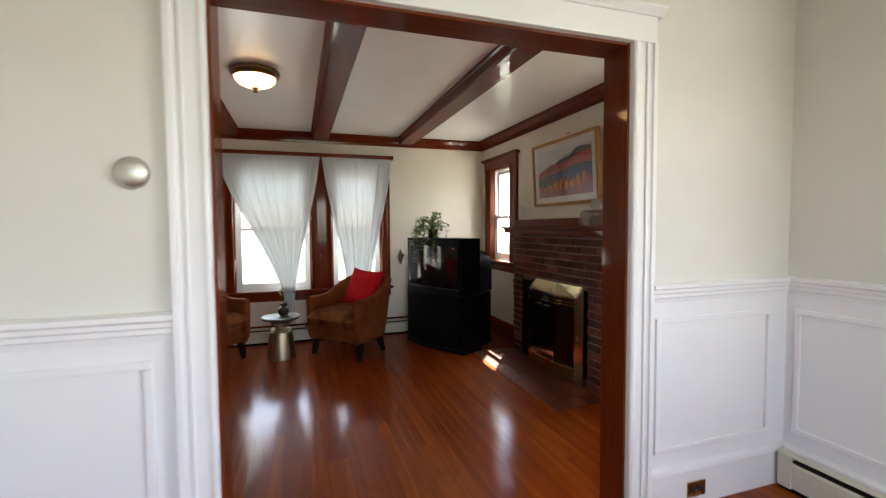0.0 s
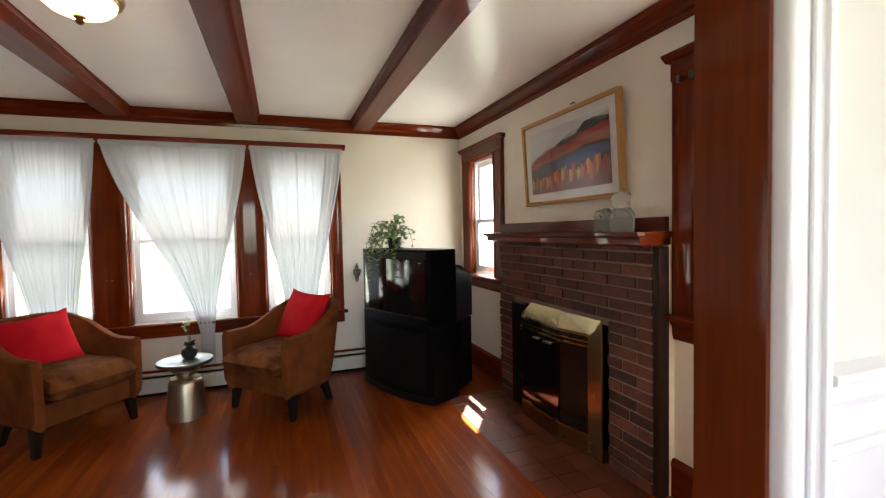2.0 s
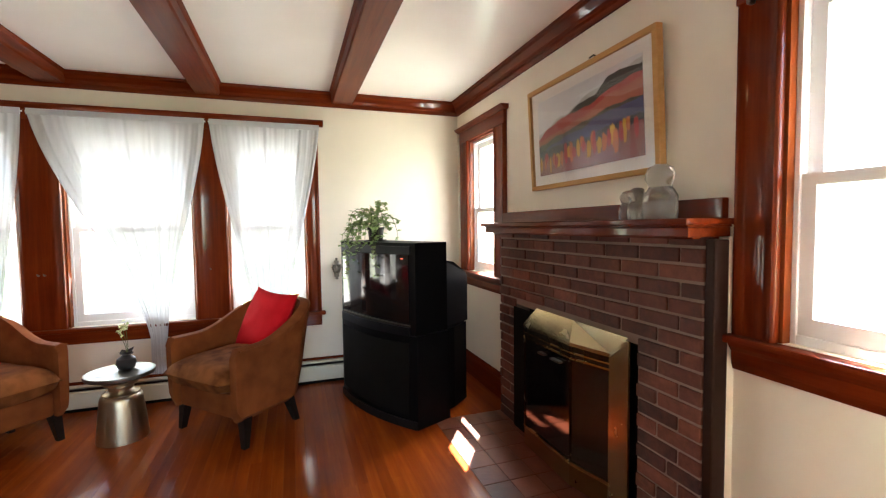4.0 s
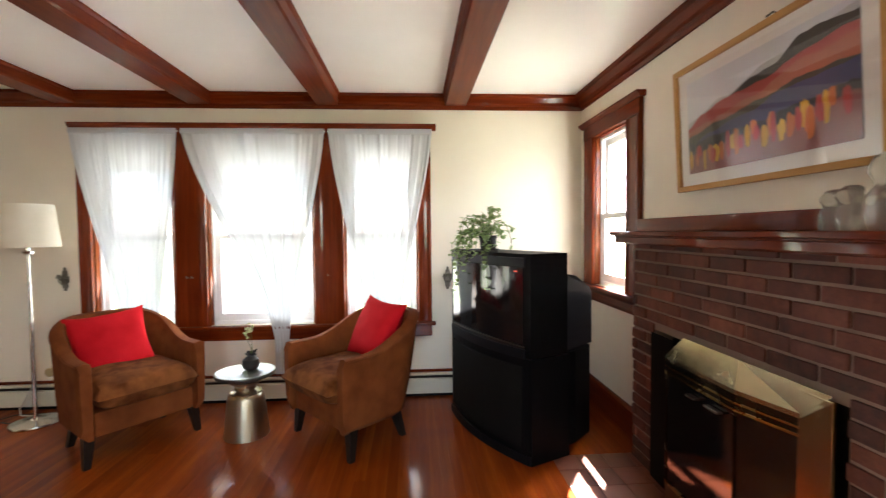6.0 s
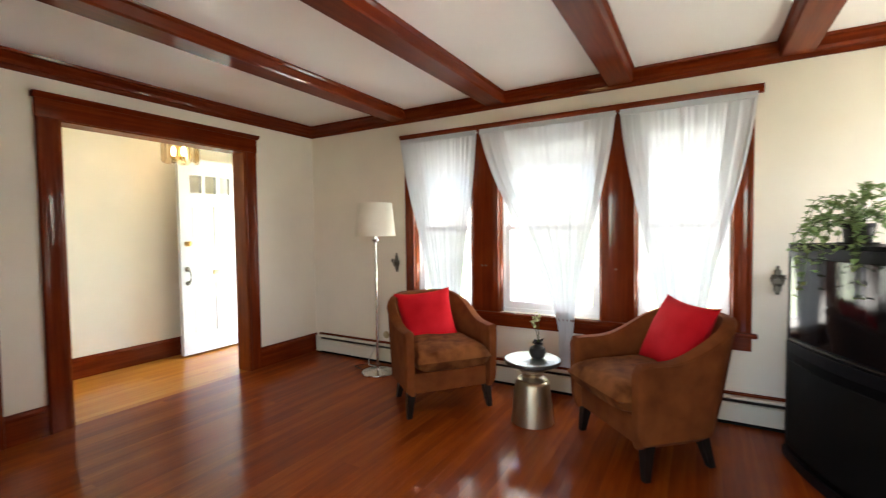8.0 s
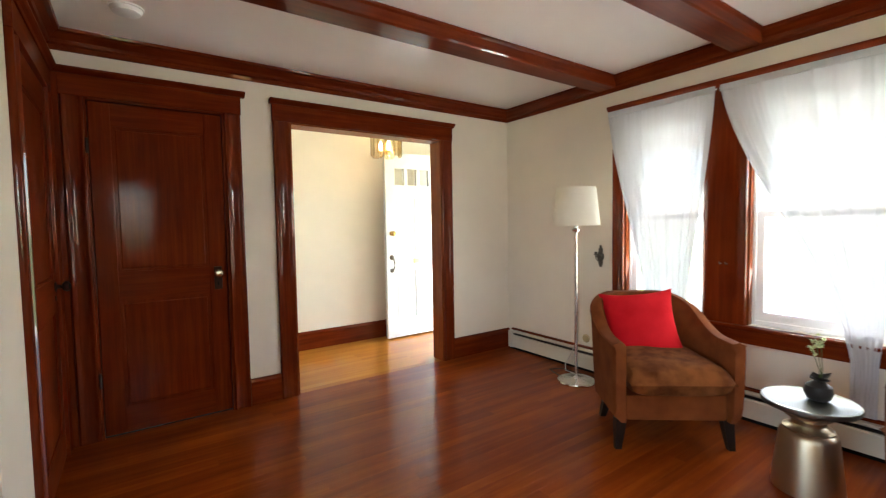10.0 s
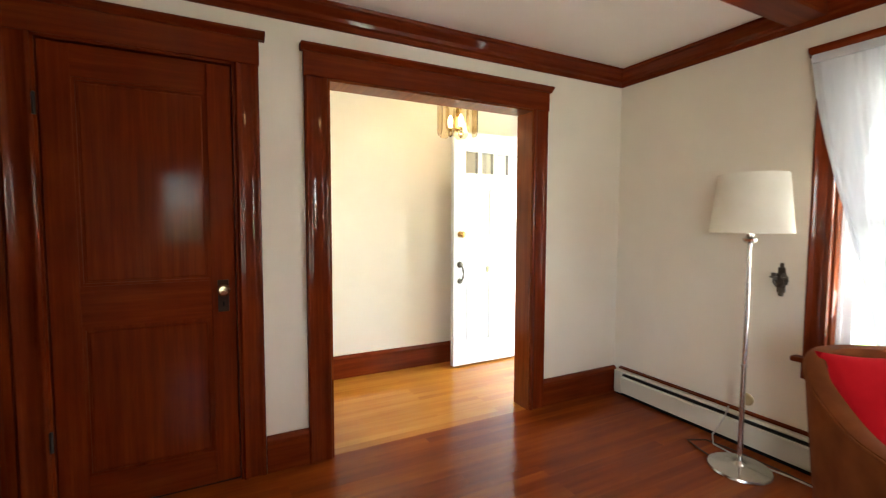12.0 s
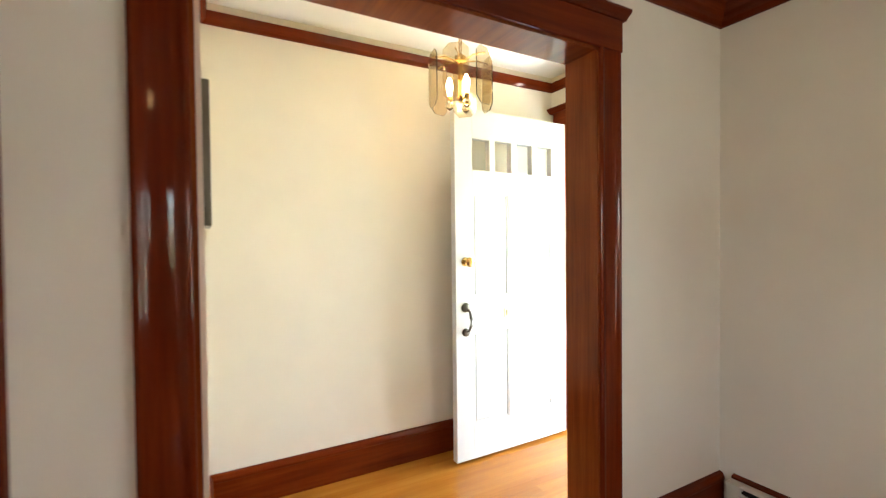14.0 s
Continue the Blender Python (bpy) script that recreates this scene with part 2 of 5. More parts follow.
def sheer_material():
    m = bpy.data.materials.new("sheer_voile")
    m.use_nodes = True
    n, l = m.node_tree.nodes, m.node_tree.links
    n.clear()
    out = n.new("ShaderNodeOutputMaterial")
    tr = n.new("ShaderNodeBsdfTransparent")
    tr.inputs[0].default_value = (0.24, 0.25, 0.275, 1)
    tl = n.new("ShaderNodeBsdfTranslucent")
    tl.inputs[0].default_value = (0.145, 0.153, 0.17, 1)
    df = n.new("ShaderNodeBsdfDiffuse")
    df.inputs[0].default_value = (0.84, 0.86, 0.90, 1)
    a, b = n.new("ShaderNodeMixShader"), n.new("ShaderNodeMixShader")
    a.inputs[0].default_value = 0.62
    l.new(tl.outputs[0], a.inputs[1])
    l.new(df.outputs[0], a.inputs[2])
    tc = n.new("ShaderNodeTexCoord")
    mp = n.new("ShaderNodeMapping")
    mp.inputs["Scale"].default_value = (60, 60, 3)
    l.new(tc.outputs["Object"], mp.inputs[0])
    mr = n.new("ShaderNodeMapRange")
    mr.inputs[3].default_value, mr.inputs[4].default_value = 0.85, 0.98
    l.new(noise_node(n, l, mp.outputs[0], 1.0, 3), mr.inputs[0])
    l.new(mr.outputs[0], b.inputs[0])
    l.new(tr.outputs[0], b.inputs[1])
    l.new(a.outputs[0], b.inputs[2])
    l.new(b.outputs[0], out.inputs[0])
    return m


SHEER = sheer_material()


# ---- building helpers ----
def thing(name, label="", category="", loc=(0, 0, 0), rz=0.0, group="", kind=""):
    e = new(name)
    e.empty_display_size = 0.1
    e.matrix_world = pose(*loc, 0, 0, rz)
    return tagged(e, label, category, group, kind)


def part(name, bm, mat, parent=None, label="", smooth=False):
    me = bpy.data.meshes.new(name)
    bmesh.ops.recalc_face_normals(bm, faces=bm.faces)
    bm.to_mesh(me)
    bm.free()
    me.materials.append(mat)
    if smooth:
        me.polygons.foreach_set("use_smooth", [True] * len(me.polygons))
        me.set_sharp_from_angle(angle=radians(38))
    ob = new(name, me)
    if parent:
        ob.parent = parent
    if label:
        ob["label"] = label
    return ob


def box(bm, x0, x1, y0, y1, z0, z1, bevel=0.0):
    geo = bmesh.ops.create_cube(bm, size=1.0, matrix=Matrix.LocRotScale(((x0 + x1) / 2, (y0 + y1) / 2, (z0 + z1) / 2), None, (abs(x1 - x0), abs(y1 - y0), abs(z1 - z0))))
    if bevel > 0:
        edges = list({e for v in geo["verts"] for e in v.link_edges})
        bmesh.ops.bevel(bm, geom=edges, offset=bevel, segments=2, profile=0.6, affect="EDGES")
    return bm


def boxes(*dims, bevel=0.0):
    bm = bmesh.new()
    for d in dims:
        box(bm, *d, bevel)
    return bm


def lathe(profile, steps=32, bm=None, m=None):
    """Turns (radius, z) rows round the z axis."""
    bm = bm or bmesh.new()
    m = m or Matrix()
    rings = []
    for r, z in profile:
        rings.append([bm.verts.new(m @ Vector((max(r, 1e-4) * math.cos(2 * math.pi * i / steps), max(r, 1e-4) * math.sin(2 * math.pi * i / steps), z))) for i in range(steps)])
    for a, b in zip(rings, rings[1:]):
        for i in range(steps):
            j = (i + 1) % steps
            bm.faces.new((a[i], a[j], b[j], b[i]))
    if profile[0][0] > 1e-3:
        bm.faces.new(rings[0])
    if profile[-1][0] > 1e-3:
        bm.faces.new(rings[-1])
    return bm


def tube(points, radius, bm=None, sides=8):
    """A round bar along a line of points."""
    bm = bm or bmesh.new()
    pts = [Vector(p) for p in points]
    rings = []
    for i, p in enumerate(pts):
        d = (pts[min(i + 1, len(pts) - 1)] - pts[max(i - 1, 0)]).normalized()
        q = d.to_track_quat("Z", "Y")
        r = radius[i] if isinstance(radius, (list, tuple)) else radius
        rings.append([bm.verts.new(p + q @ Vector((r * math.cos(2 * math.pi * k / sides), r * math.sin(2 * math.pi * k / sides), 0))) for k in range(sides)])
    for a, b in zip(rings, rings[1:]):
        for k in range(sides):
            j = (k + 1) % sides
            bm.faces.new((a[k], a[j], b[j], b[k]))
    bm.faces.new(rings[0])
    bm.faces.new(rings[-1])
    return bm


def extrude_profile(profile, start, end, inward, bm=None):
    """Runs a moulding: profile rows are (out from the wall, z); start and end lie on the wall, inward points into the room."""
    bm = bm or bmesh.new()
    s, e, w = Vector(start), Vector(end), Vector(inward)
    a = [bm.verts.new(s + w * o + Vector((0, 0, z))) for o, z in profile]
    b = [bm.verts.new(e + w * o + Vector((0, 0, z))) for o, z in profile]
    k = len(profile)
    for i in range(k):
        j = (i + 1) % k
        bm.faces.new((a[i], a[j], b[j], b[i]))
    bm.faces.new(a)
    bm.faces.new(b)
    return bm


def wall(name, axis, at, thick, u0, u1, z0, z1, openings, mat):
    """An upright wall along x (axis 0) or y (axis 1), from at to at + thick, with openings (u0, u1, z0, z1)."""
    bm = bmesh.new()
    cuts = sorted({u0, u1, *[o[0] for o in openings], *[o[1] for o in openings]})
    lo, hi = min(at, at + thick), max(at, at + thick)
    for a, b in zip(cuts, cuts[1:]):
        holes = sorted((o[2], o[3]) for o in openings if o[0] < (a + b) / 2 < o[1])
        z = z0
        for h0, h1 in holes + [(z1, z1)]:
            if h0 - z > 1e-4:
                if axis == 0:
                    box(bm, a, b, lo, hi, z, h0)
                else:
                    box(bm, lo, hi, a, b, z, h0)
            z = h1
    bmesh.ops.remove_doubles(bm, verts=bm.verts, dist=1e-5)
    return tagged(part(name, bm, mat), kind="structure")


# ---- the large structure ----
X0, X1, Y0, Y1, ZC = -2.765, 2.395, 1.725, 5.365, 2.40
DX0, DX1, DY0, DY1 = -1.7, 2.44, -2.6, 1.585
HX0, HX1, HY0, HY1, HZC = -3.945, -2.905, 3.203, 5.40, 2.45
W1, W2, W3 = (-1.44, -0.845), (-0.59, 0.225), (0.465, 1.045)
WZ0, WZ1 = 0.60, 2.06
E1, E2, EZ0, EZ1 = (4.56, 5.075), (1.95, 2.51), 0.91, 2.02
OPN0, OPN1, OPNZ = -0.172, 1.45, 2.09
ARCH0, ARCH1, ARCHZ = 3.178, 4.53, 2.035
CLO0, CLO1, CLOZ = 2.0, 2.736, 2.045
FD0, FD1, FDZ = -3.80, -2.96, 2.085
SD0, SD1, SDZ = -2.63, -1.87, 2.045

wall("wall_north", 0, Y1, 0.18, X0 - 0.16, X1 + 0.2, 0, 2.6, [(*W1, WZ0, WZ1), (*W2, WZ0, WZ1), (*W3, WZ0, WZ1)], WALL)
wall("wall_east", 1, X1, 0.115, Y0, Y1, 0, 2.6, [(*E1, EZ0, EZ1), (*E2, EZ0, EZ1)], WALL)
wall("wall_west", 1, X0, -0.14, Y0, Y1, 0, 2.6, [(ARCH0, ARCH1, 0, ARCHZ), (CLO0, CLO1, 0, CLOZ)], WALL)
wall("wall_south", 0, Y0, -0.07, X0 - 0.16, X1 + 0.2, 0, 2.6, [(OPN0, OPN1, 0, OPNZ)], WALL)
YW = 1.835
tagged(part("wall_south_west", boxes((X0, -1.3, Y0, YW, 0, ZC)), WALL), kind="structure")
wall("wall_dining_north", 0, DY1, 0.07, DX0 - 0.16, DX1 + 0.16, 0, 2.6, [(OPN0, OPN1, 0, OPNZ)], DINWALL)
# the openings in the east and south walls are invented for the fill lamps
wall("wall_dining_east", 1, DX1, 0.2, DY0, DY1, 0, 2.6, [(-1.25, 0.05, 0.9, 2.1)], DINWALL)
wall("wall_dining_south", 0, DY0, -0.2, DX0 - 0.16, DX1 + 0.2, 0, 2.6, [(-0.6, 1.4, 0.9, 2.1)], DINWALL)
wall("wall_dining_west", 1, DX0, -0.16, DY0, DY1, 0, 2.6, [], DINWALL)
wall("wall_hall_west", 1, HX0, -0.16, HY0 - 0.16, HY1 + 0.18, 0, 2.6, [], WALL)
wall("wall_hall_south", 0, HY0, -0.05, HX0, HX1, 0, 2.6, [], WALL)
wall("wall_hall_north", 0, HY1, 0.16, HX0, HX1, 0, 2.6, [(FD0, FD1, 0, FDZ)], WALL)
tagged(part("closet_back", boxes((-2.99, -2.93, 1.7, 3.18, 0, 2.6)), WALL), kind="structure")

# floors: a base under the boards
tagged(part("subfloor", boxes((HX0 - 0.2, DX1 + 0.2, DY0 - 0.2, Y1 + 0.2, -0.2, -0.021)), SOOT), kind="structure")

# ceilings
tagged(part("ceiling", boxes((X0, X1, Y0, Y1, ZC, ZC + 0.15)), CEIL), kind="structure")
tagged(part("ceiling_dining", boxes((DX0, DX1, DY0, DY1, 2.46, 2.61)), CEIL), kind="structure")
tagged(part("ceiling_hall", boxes((HX0, HX1, HY0, HY1, HZC, HZC + 0.1)), CEIL), kind="structure")

# crown mouldings
CROWN = [(0, 2.292), (0.012, 2.292), (0.016, 2.318), (0.030, 2.326), (0.036, 2.345), (0.062, 2.378), (0.082, 2.384), (0.086, 2.399), (0, 2.399)]
for a, b, w, m in (((X0, Y1, 0), (X1, Y1, 0), (0, -1, 0), WOODX), ((-1.3, Y0, 0), (X1, Y0, 0), (0, 1, 0), WOODX), ((X0, YW, 0), (-1.3, YW, 0), (0, 1, 0), WOODX), ((X1, Y0, 0), (X1, Y1, 0), (-1, 0, 0), WOODY), ((X0, Y0, 0), (X0, Y1, 0), (1, 0, 0), WOODY)):
    tagged(part("crown_moulding", extrude_profile(CROWN, a, b, w), m), "dark mahogany crown moulding along the ceiling", "moulding", kind="structure")
HC = [(0, 2.345), (0.014, 2.345), (0.03, 2.36), (0.036, 2.40), (0, 2.40)]
for a, b, w, m in (((HX0, HY0, 0), (HX0, HY1, 0), (1, 0, 0), WOODY), ((HX0, HY1, 0), (HX1, HY1, 0), (0, -1, 0), WOODX), ((HX0, HY0, 0), (HX1, HY0, 0), (0, 1, 0), WOODX)):
    tagged(part("picture_rail", extrude_profile(HC, a, b, w), m), "narrow dark wood picture rail in the hall", "moulding", kind="structure")

# ceiling beams: boxed, with a small moulding on both upper edges
for c in (-1.59, -0.61, 0.355, 1.36):
    bm = bmesh.new()
    pro = [(-0.108, 2.3995), (-0.104, 2.390), (-0.090, 2.380), (-0.086, 2.328), (-0.078, 2.317), (0.078, 2.317), (0.086, 2.328), (0.090, 2.380), (0.104, 2.390), (0.108, 2.3995)]
    a = [bm.verts.new((c + x, Y0 + 0.0, z)) for x, z in pro]
    b = [bm.verts.new((c + x, Y1 - 0.03, z)) for x, z in pro]
    for i in range(len(pro) - 1):
        bm.faces.new((a[i], a[i + 1], b[i + 1], b[i]))
    bm.faces.new(a)
    bm.faces.new(b)
    tagged(part("ceiling_beam", bm, WOODY), "dark mahogany boxed beam across the ceiling", "beam", "ceiling beams", "structure")

# baseboards
BASE = [(0, 0), (0.020, 0), (0.020, 0.150), (0.024, 0.155), (0.024, 0.168), (0.014, 0.186), (0, 0.190)]


def baseboard(a, b, w, m):
    return tagged(part("baseboard", extrude_profile(BASE, (*a, 0), (*b, 0), (*w, 0)), m), "dark mahogany baseboard", "baseboard", kind="structure")


baseboard((X0, ARCH1 + 0.12), (X0, Y1), (1, 0), WOODY)
baseboard((X0, CLO1 + 0.11), (X0, ARCH0 - 0.12), (1, 0), WOODY)
baseboard((X1, 4.285), (X1, Y1), (-1, 0), WOODY)
baseboard((X1, Y0), (X1, 2.66), (-1, 0), WOODY)
baseboard((SD1 + 0.11, YW), (-1.3, YW), (0, 1), WOODX)
baseboard((-1.3, Y0), (OPN0 - 0.12, Y0), (0, 1), WOODX)
baseboard((OPN1 + 0.12, Y0), (X1, Y0), (0, 1), WOODX)
baseboard((HX0, HY0), (HX0, HY1), (1, 0), WOODY)
baseboard((HX0, HY0), (HX1, HY0), (0, 1), WOODX)


# an upright casing board: a raised rounded outer edge, a shallow hollow and a rounded inner edge
def moulded_board(axis, face, out, u0, u1, z0, z1):
    w = u1 - u0
    sect = [(0, 0), (0, 0.019), (0.003, 0.026), (0.010, 0.030), (0.018, 0.028), (0.025, 0.022), (0.32 * w, 0.0195), (0.5 * w, 0.019), (0.68 * w, 0.0195), (w - 0.025, 0.021), (w - 0.018, 0.026), (w - 0.010, 0.028), (w - 0.003, 0.025), (w, 0.018), (w, 0)]
    bm = bmesh.new()
    rings = []
    for z in (z0, z1):
        rings.append([bm.verts.new((u0 + u, face + out * o, z) if axis == 0 else (face + out * o, u0 + u, z)) for u, o in sect])
    n = len(sect)
    for i in range(n):
        bm.faces.new((rings[0][i], rings[0][(i + 1) % n], rings[1][(i + 1) % n], rings[1][i]))
    bm.faces.new(rings[0])
    bm.faces.new(rings[1])
    return bm


# casings: two jamb boards and a head with a cornice, on a wall along y (face x) or x (face y)
def casing(name, axis, face, out, u0, u1, top, w, head, mat_v, mat_h, bottom=0.0, proud=0.024, label="dark mahogany door casing", over=0.03):
    t = thing(name, label, "trim", kind="structure")

    def slab(a, b, z0, z1, p0, p1, bev=0.004):
        lo, hi = sorted((face + out * p0, face + out * p1))
        return boxes((a, b, lo, hi, z0, z1) if axis == 0 else (lo, hi, a, b, z0, z1), bevel=bev)

    for a, b in ((u0 - w, u0), (u1, u1 + w)):
        part("casing_board", moulded_board(axis, face, out, a, b, bottom, top), mat_v, t, "", True)
    part("head_board", slab(u0 - w - 0.004, u1 + w + 0.004, top, top + head, 0, proud + 0.004), mat_h, t)
    s, e = ((u0 - w - over, face, 0), (u1 + w + over, face, 0)) if axis == 0 else ((face, u0 - w - over, 0), (face, u1 + w + over, 0))
    z = top + head
    pro = [(0, z), (0.034, z), (0.040, z + 0.008), (0.052, z + 0.016), (0.060, z + 0.024), (0.060, z + 0.034), (0, z + 0.034)]
    part("head_cornice", extrude_profile(pro, s, e, (0, out, 0) if axis == 0 else (out, 0, 0)), mat_h, t)
    return t


casing("arch_casing", 1, X0, 1, ARCH0, ARCH1, ARCHZ, 0.12, 0.122, WOODZ, WOODY, label="glossy dark mahogany casing round the hall opening", over=0.018)
casing("closet_casing", 1, X0, 1, CLO0, CLO1, CLOZ, 0.108, 0.12, WOODZ, WOODY)
casing("south_door_casing", 0, YW, 1, SD0, SD1, SDZ, 0.1, 0.12, WOODZ, WOODX)
casing("opening_casing", 0, Y0, 1, OPN0, OPN1, OPNZ, 0.12, 0.12, WOODZ, WOODX, label="dark mahogany casing round the wide opening")
casing("dining_casing", 0, DY1, -1, OPN0, OPN1, OPNZ, 0.112, 0.11, WHITE, WHITE, label="white painted casing round the wide opening")
casing("front_door_casing", 0, HY1, -1, FD0, FD1, FDZ, 0.10, 0.10, WOODZ, WOODX)
# outer band of the white casing, and a board that fills the corner by the closet
band = thing("casing_band", "white painted outer band of the casing", "trim", kind="structure")
for a, b in ((OPN0 - 0.116, OPN0 - 0.094), (OPN1 + 0.094, OPN1 + 0.116)):
    part("band_strip", boxes((a, b, DY1 - 0.036, DY1 - 0.001, 0.0, OPNZ), bevel=0.005), WHITE, band)
for a, b in ((OPN0 - 0.076, OPN0 - 0.064), (OPN1 + 0.064, OPN1 + 0.076)):
    part("band_bead", boxes((a, b, DY1 - 0.030, DY1 - 0.02, 0.0, OPNZ - 0.002), bevel=0.004), WHITE, band)
tagged(part("corner_board", boxes((X0, X0 + 0.022, YW + 0.002, CLO0 - 0.109, 0, 2.165), bevel=0.003), WOODZ), "dark mahogany corner board by the closet", "trim", kind="structure")
# jamb linings through the walls
def lining(name, axis, w0, w1, u0, u1, top, mz, mh):
    t = thing(name, "dark mahogany jamb lining through the wall", "trim", kind="structure")
    for a, b in ((u0, u0 + 0.012), (u1 - 0.012, u1)):
        part("jamb", boxes((a, b, w0, w1, 0, top) if axis == 0 else (w0, w1, a, b, 0, top)), mz, t)
    part("head_jamb", boxes((u0, u1, w0, w1, top - 0.012, top) if axis == 0 else (w0, w1, u0, u1, top - 0.012, top)), mh, t)


lining("opening_lining", 0, DY1 + 0.004, Y0 + 0.018, OPN0 - 0.001, OPN1 + 0.001, OPNZ + 0.001, OPENZ, OPENH)
# hall opening: the lining's wood colour carries the light that falls on it
lining("arch_lining", 1, X0 - 0.145, X0 + 0.018, ARCH0 - 0.001, ARCH1 + 0.001, ARCHZ + 0.001, LITJAMBZ, LITJAMBH)
lining("closet_lining", 1, X0 - 0.135, X0 + 0.018, CLO0 - 0.001, CLO1 + 0.001, CLOZ + 0.001, WOODZ, WOODY)

# dining room: wainscot, chair rail, baseboard
RAIL = [(0, 0.965), (0.012, 0.965), (0.016, 0.985), (0.024, 0.990), (0.024, 1.005), (0.034, 1.012), (0.034, 1.026), (0.044, 1.034), (0.044, 1.050), (0, 1.056)]
DBASE = [(0, 0), (0.022, 0), (0.022, 0.165), (0.030, 0.172), (0.026, 0.190), (0.012, 0.200), (0, 0.202)]
for a, b, w in (((DX0, DY1), (OPN0 - 0.112, DY1), (0, -1)), ((OPN1 + 0.112, DY1), (DX1, DY1), (0, -1)), ((DX1, DY0), (DX1, DY1), (-1, 0)), ((DX0, DY0), (DX0, DY1), (1, 0))):
    tagged(part("chair_rail", extrude_profile(RAIL, (*a, 0), (*b, 0), (*w, 0)), WHITE), "white painted chair rail moulding", "moulding", kind="structure")
    tagged(part("baseboard", extrude_profile(DBASE, (*a, 0), (*b, 0), (*w, 0)), WHITE), "white painted baseboard", "baseboard", kind="structure")
    # white painted lower wall
    lo = Vector((min(a[0], b[0]), min(a[1], b[1])))
    hi = Vector((max(a[0], b[0]), max(a[1], b[1])))
    if w[1]:
        bmw = boxes((lo.x, hi.x, DY1 - 0.004, DY1, 0.2, 0.97))
    elif w[0] < 0:
        bmw = boxes((DX1 - 0.004, DX1, lo.y, hi.y, 0.2, 0.97))
    else:
        bmw = boxes((DX0, DX0 + 0.004, lo.y, hi.y, 0.2, 0.97))
    tagged(part("wainscot", bmw, WHITE), "white painted wainscot below the chair rail", "wainscot", kind="structure")


def panel_frame(axis, face, out, u0, u1, z0, z1):
    """A raised moulding frame on the wainscot, mitred in steps."""
    t = thing("panel_moulding", "white painted raised panel moulding", "moulding", kind="structure")
    for k, (a, b, c, d) in enumerate(((u0, u1, z1 - 0.026, z1), (u0, u1, z0, z0 + 0.026), (u0, u0 + 0.026, z0 + 0.026, z1 - 0.026), (u1 - 0.026, u1, z0 + 0.026, z1 - 0.026))):
        lo, hi = sorted((face + out * 0.003, face + out * 0.017))
        part("moulding_strip", boxes((a, b, lo, hi, c, d) if axis == 0 else (lo, hi, a, b, c, d), bevel=0.005), WHITE, t)


panel_frame(0, DY1, -1, 1.60, 2.315, 0.27, 0.895)
panel_frame(0, DY1, -1, -1.55, -0.35, 0.27, 0.905)
panel_frame(1, DX1, -1, 0.1, 1.535, 0.27, 0.895)
panel_frame(1, DX1, -1, -1.5, 0.0, 0.27, 0.895)


# ---- windows ----
def sash_window(name, axis, plane, out, u0, u1, z0, z1, mid, label, deep=1.0):
    """A double-hung white window in an opening; plane is the room face of the wall, out points outdoors."""
    t = thing(name, label, "window", kind="structure")

    def slab(a, b, c, d, p0, p1, bev=0.003):
        lo, hi = sorted((plane + out * p0 * deep, plane + out * p1 * deep))
        return boxes((a, b, lo, hi, c, d) if axis == 0 else (lo, hi, a, b, c, d), bevel=bev)

    for a, b in ((u0, u0 + 0.028), (u1 - 0.028, u1)):
        part("window_frame", slab(a, b, z0, z1, 0.045, 0.16), SASH, t)
    part("window_frame", slab(u0 + 0.028, u1 - 0.028, z1 - 0.03, z1, 0.045, 0.16), SASH, t)
    part("window_sill", slab(u0 + 0.028, u1 - 0.028, z0, z0 + 0.03, 0.045, 0.17), SASH, t)
    for nm, c, d, p in (("lower_sash", z0 + 0.03, mid + 0.018, 0.055), ("upper_sash", mid - 0.018, z1 - 0.03, 0.095)):
        a, b = u0 + 0.029, u1 - 0.029
        bm = bmesh.new()
        for dims in ((a, a + 0.042, c, d), (b - 0.042, b, c, d), (a + 0.042, b - 0.042, c, c + (0.055 if nm == "lower_sash" else 0.036)), (a + 0.042, b - 0.042, d - (0.036 if nm == "lower_sash" else 0.045), d)):
            lo, hi = sorted((plane + out * p * deep, plane + out * (p + 0.036) * deep))
            box(bm, *((dims[0], dims[1], lo, hi, dims[2], dims[3]) if axis == 0 else (lo, hi, dims[0], dims[1], dims[2], dims[3])))
        s = part(nm, bm, SASH, t)
        pane = part("pane", slab(a + 0.04, b - 0.04, c + 0.03, d - 0.03, p + 0.015, p + 0.019, 0), GLASS, s)
        pane.visible_shadow = False
    # brown jamb lining on the room side, sun's lightness put into its colour
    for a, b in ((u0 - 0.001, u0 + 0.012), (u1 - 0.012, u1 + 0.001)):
        part("jamb", slab(a, b, z0, z1, -0.002, 0.046, 0), LITJAMBZ, t)
    part("head_jamb", slab(u0, u1, z1 - 0.012, z1 + 0.001, -0.002, 0.046, 0), WOODX if axis == 0 else WOODY, t)
    return t


sash_window("window_1", 0, Y1, 1, *W1, WZ0, WZ1, 1.30, "white double-hung window behind a sheer curtain")
sash_window("window_2", 0, Y1, 1, *W2, WZ0, WZ1, 1.30, "wide white double-hung window behind a sheer curtain")
sash_window("window_3", 0, Y1, 1, *W3, WZ0, WZ1, 1.30, "white double-hung window behind a sheer curtain")
sash_window("window_4", 1, X1, 1, *E1, EZ0, EZ1, 1.425, "narrow white double-hung window in a mahogany casing", 0.7)
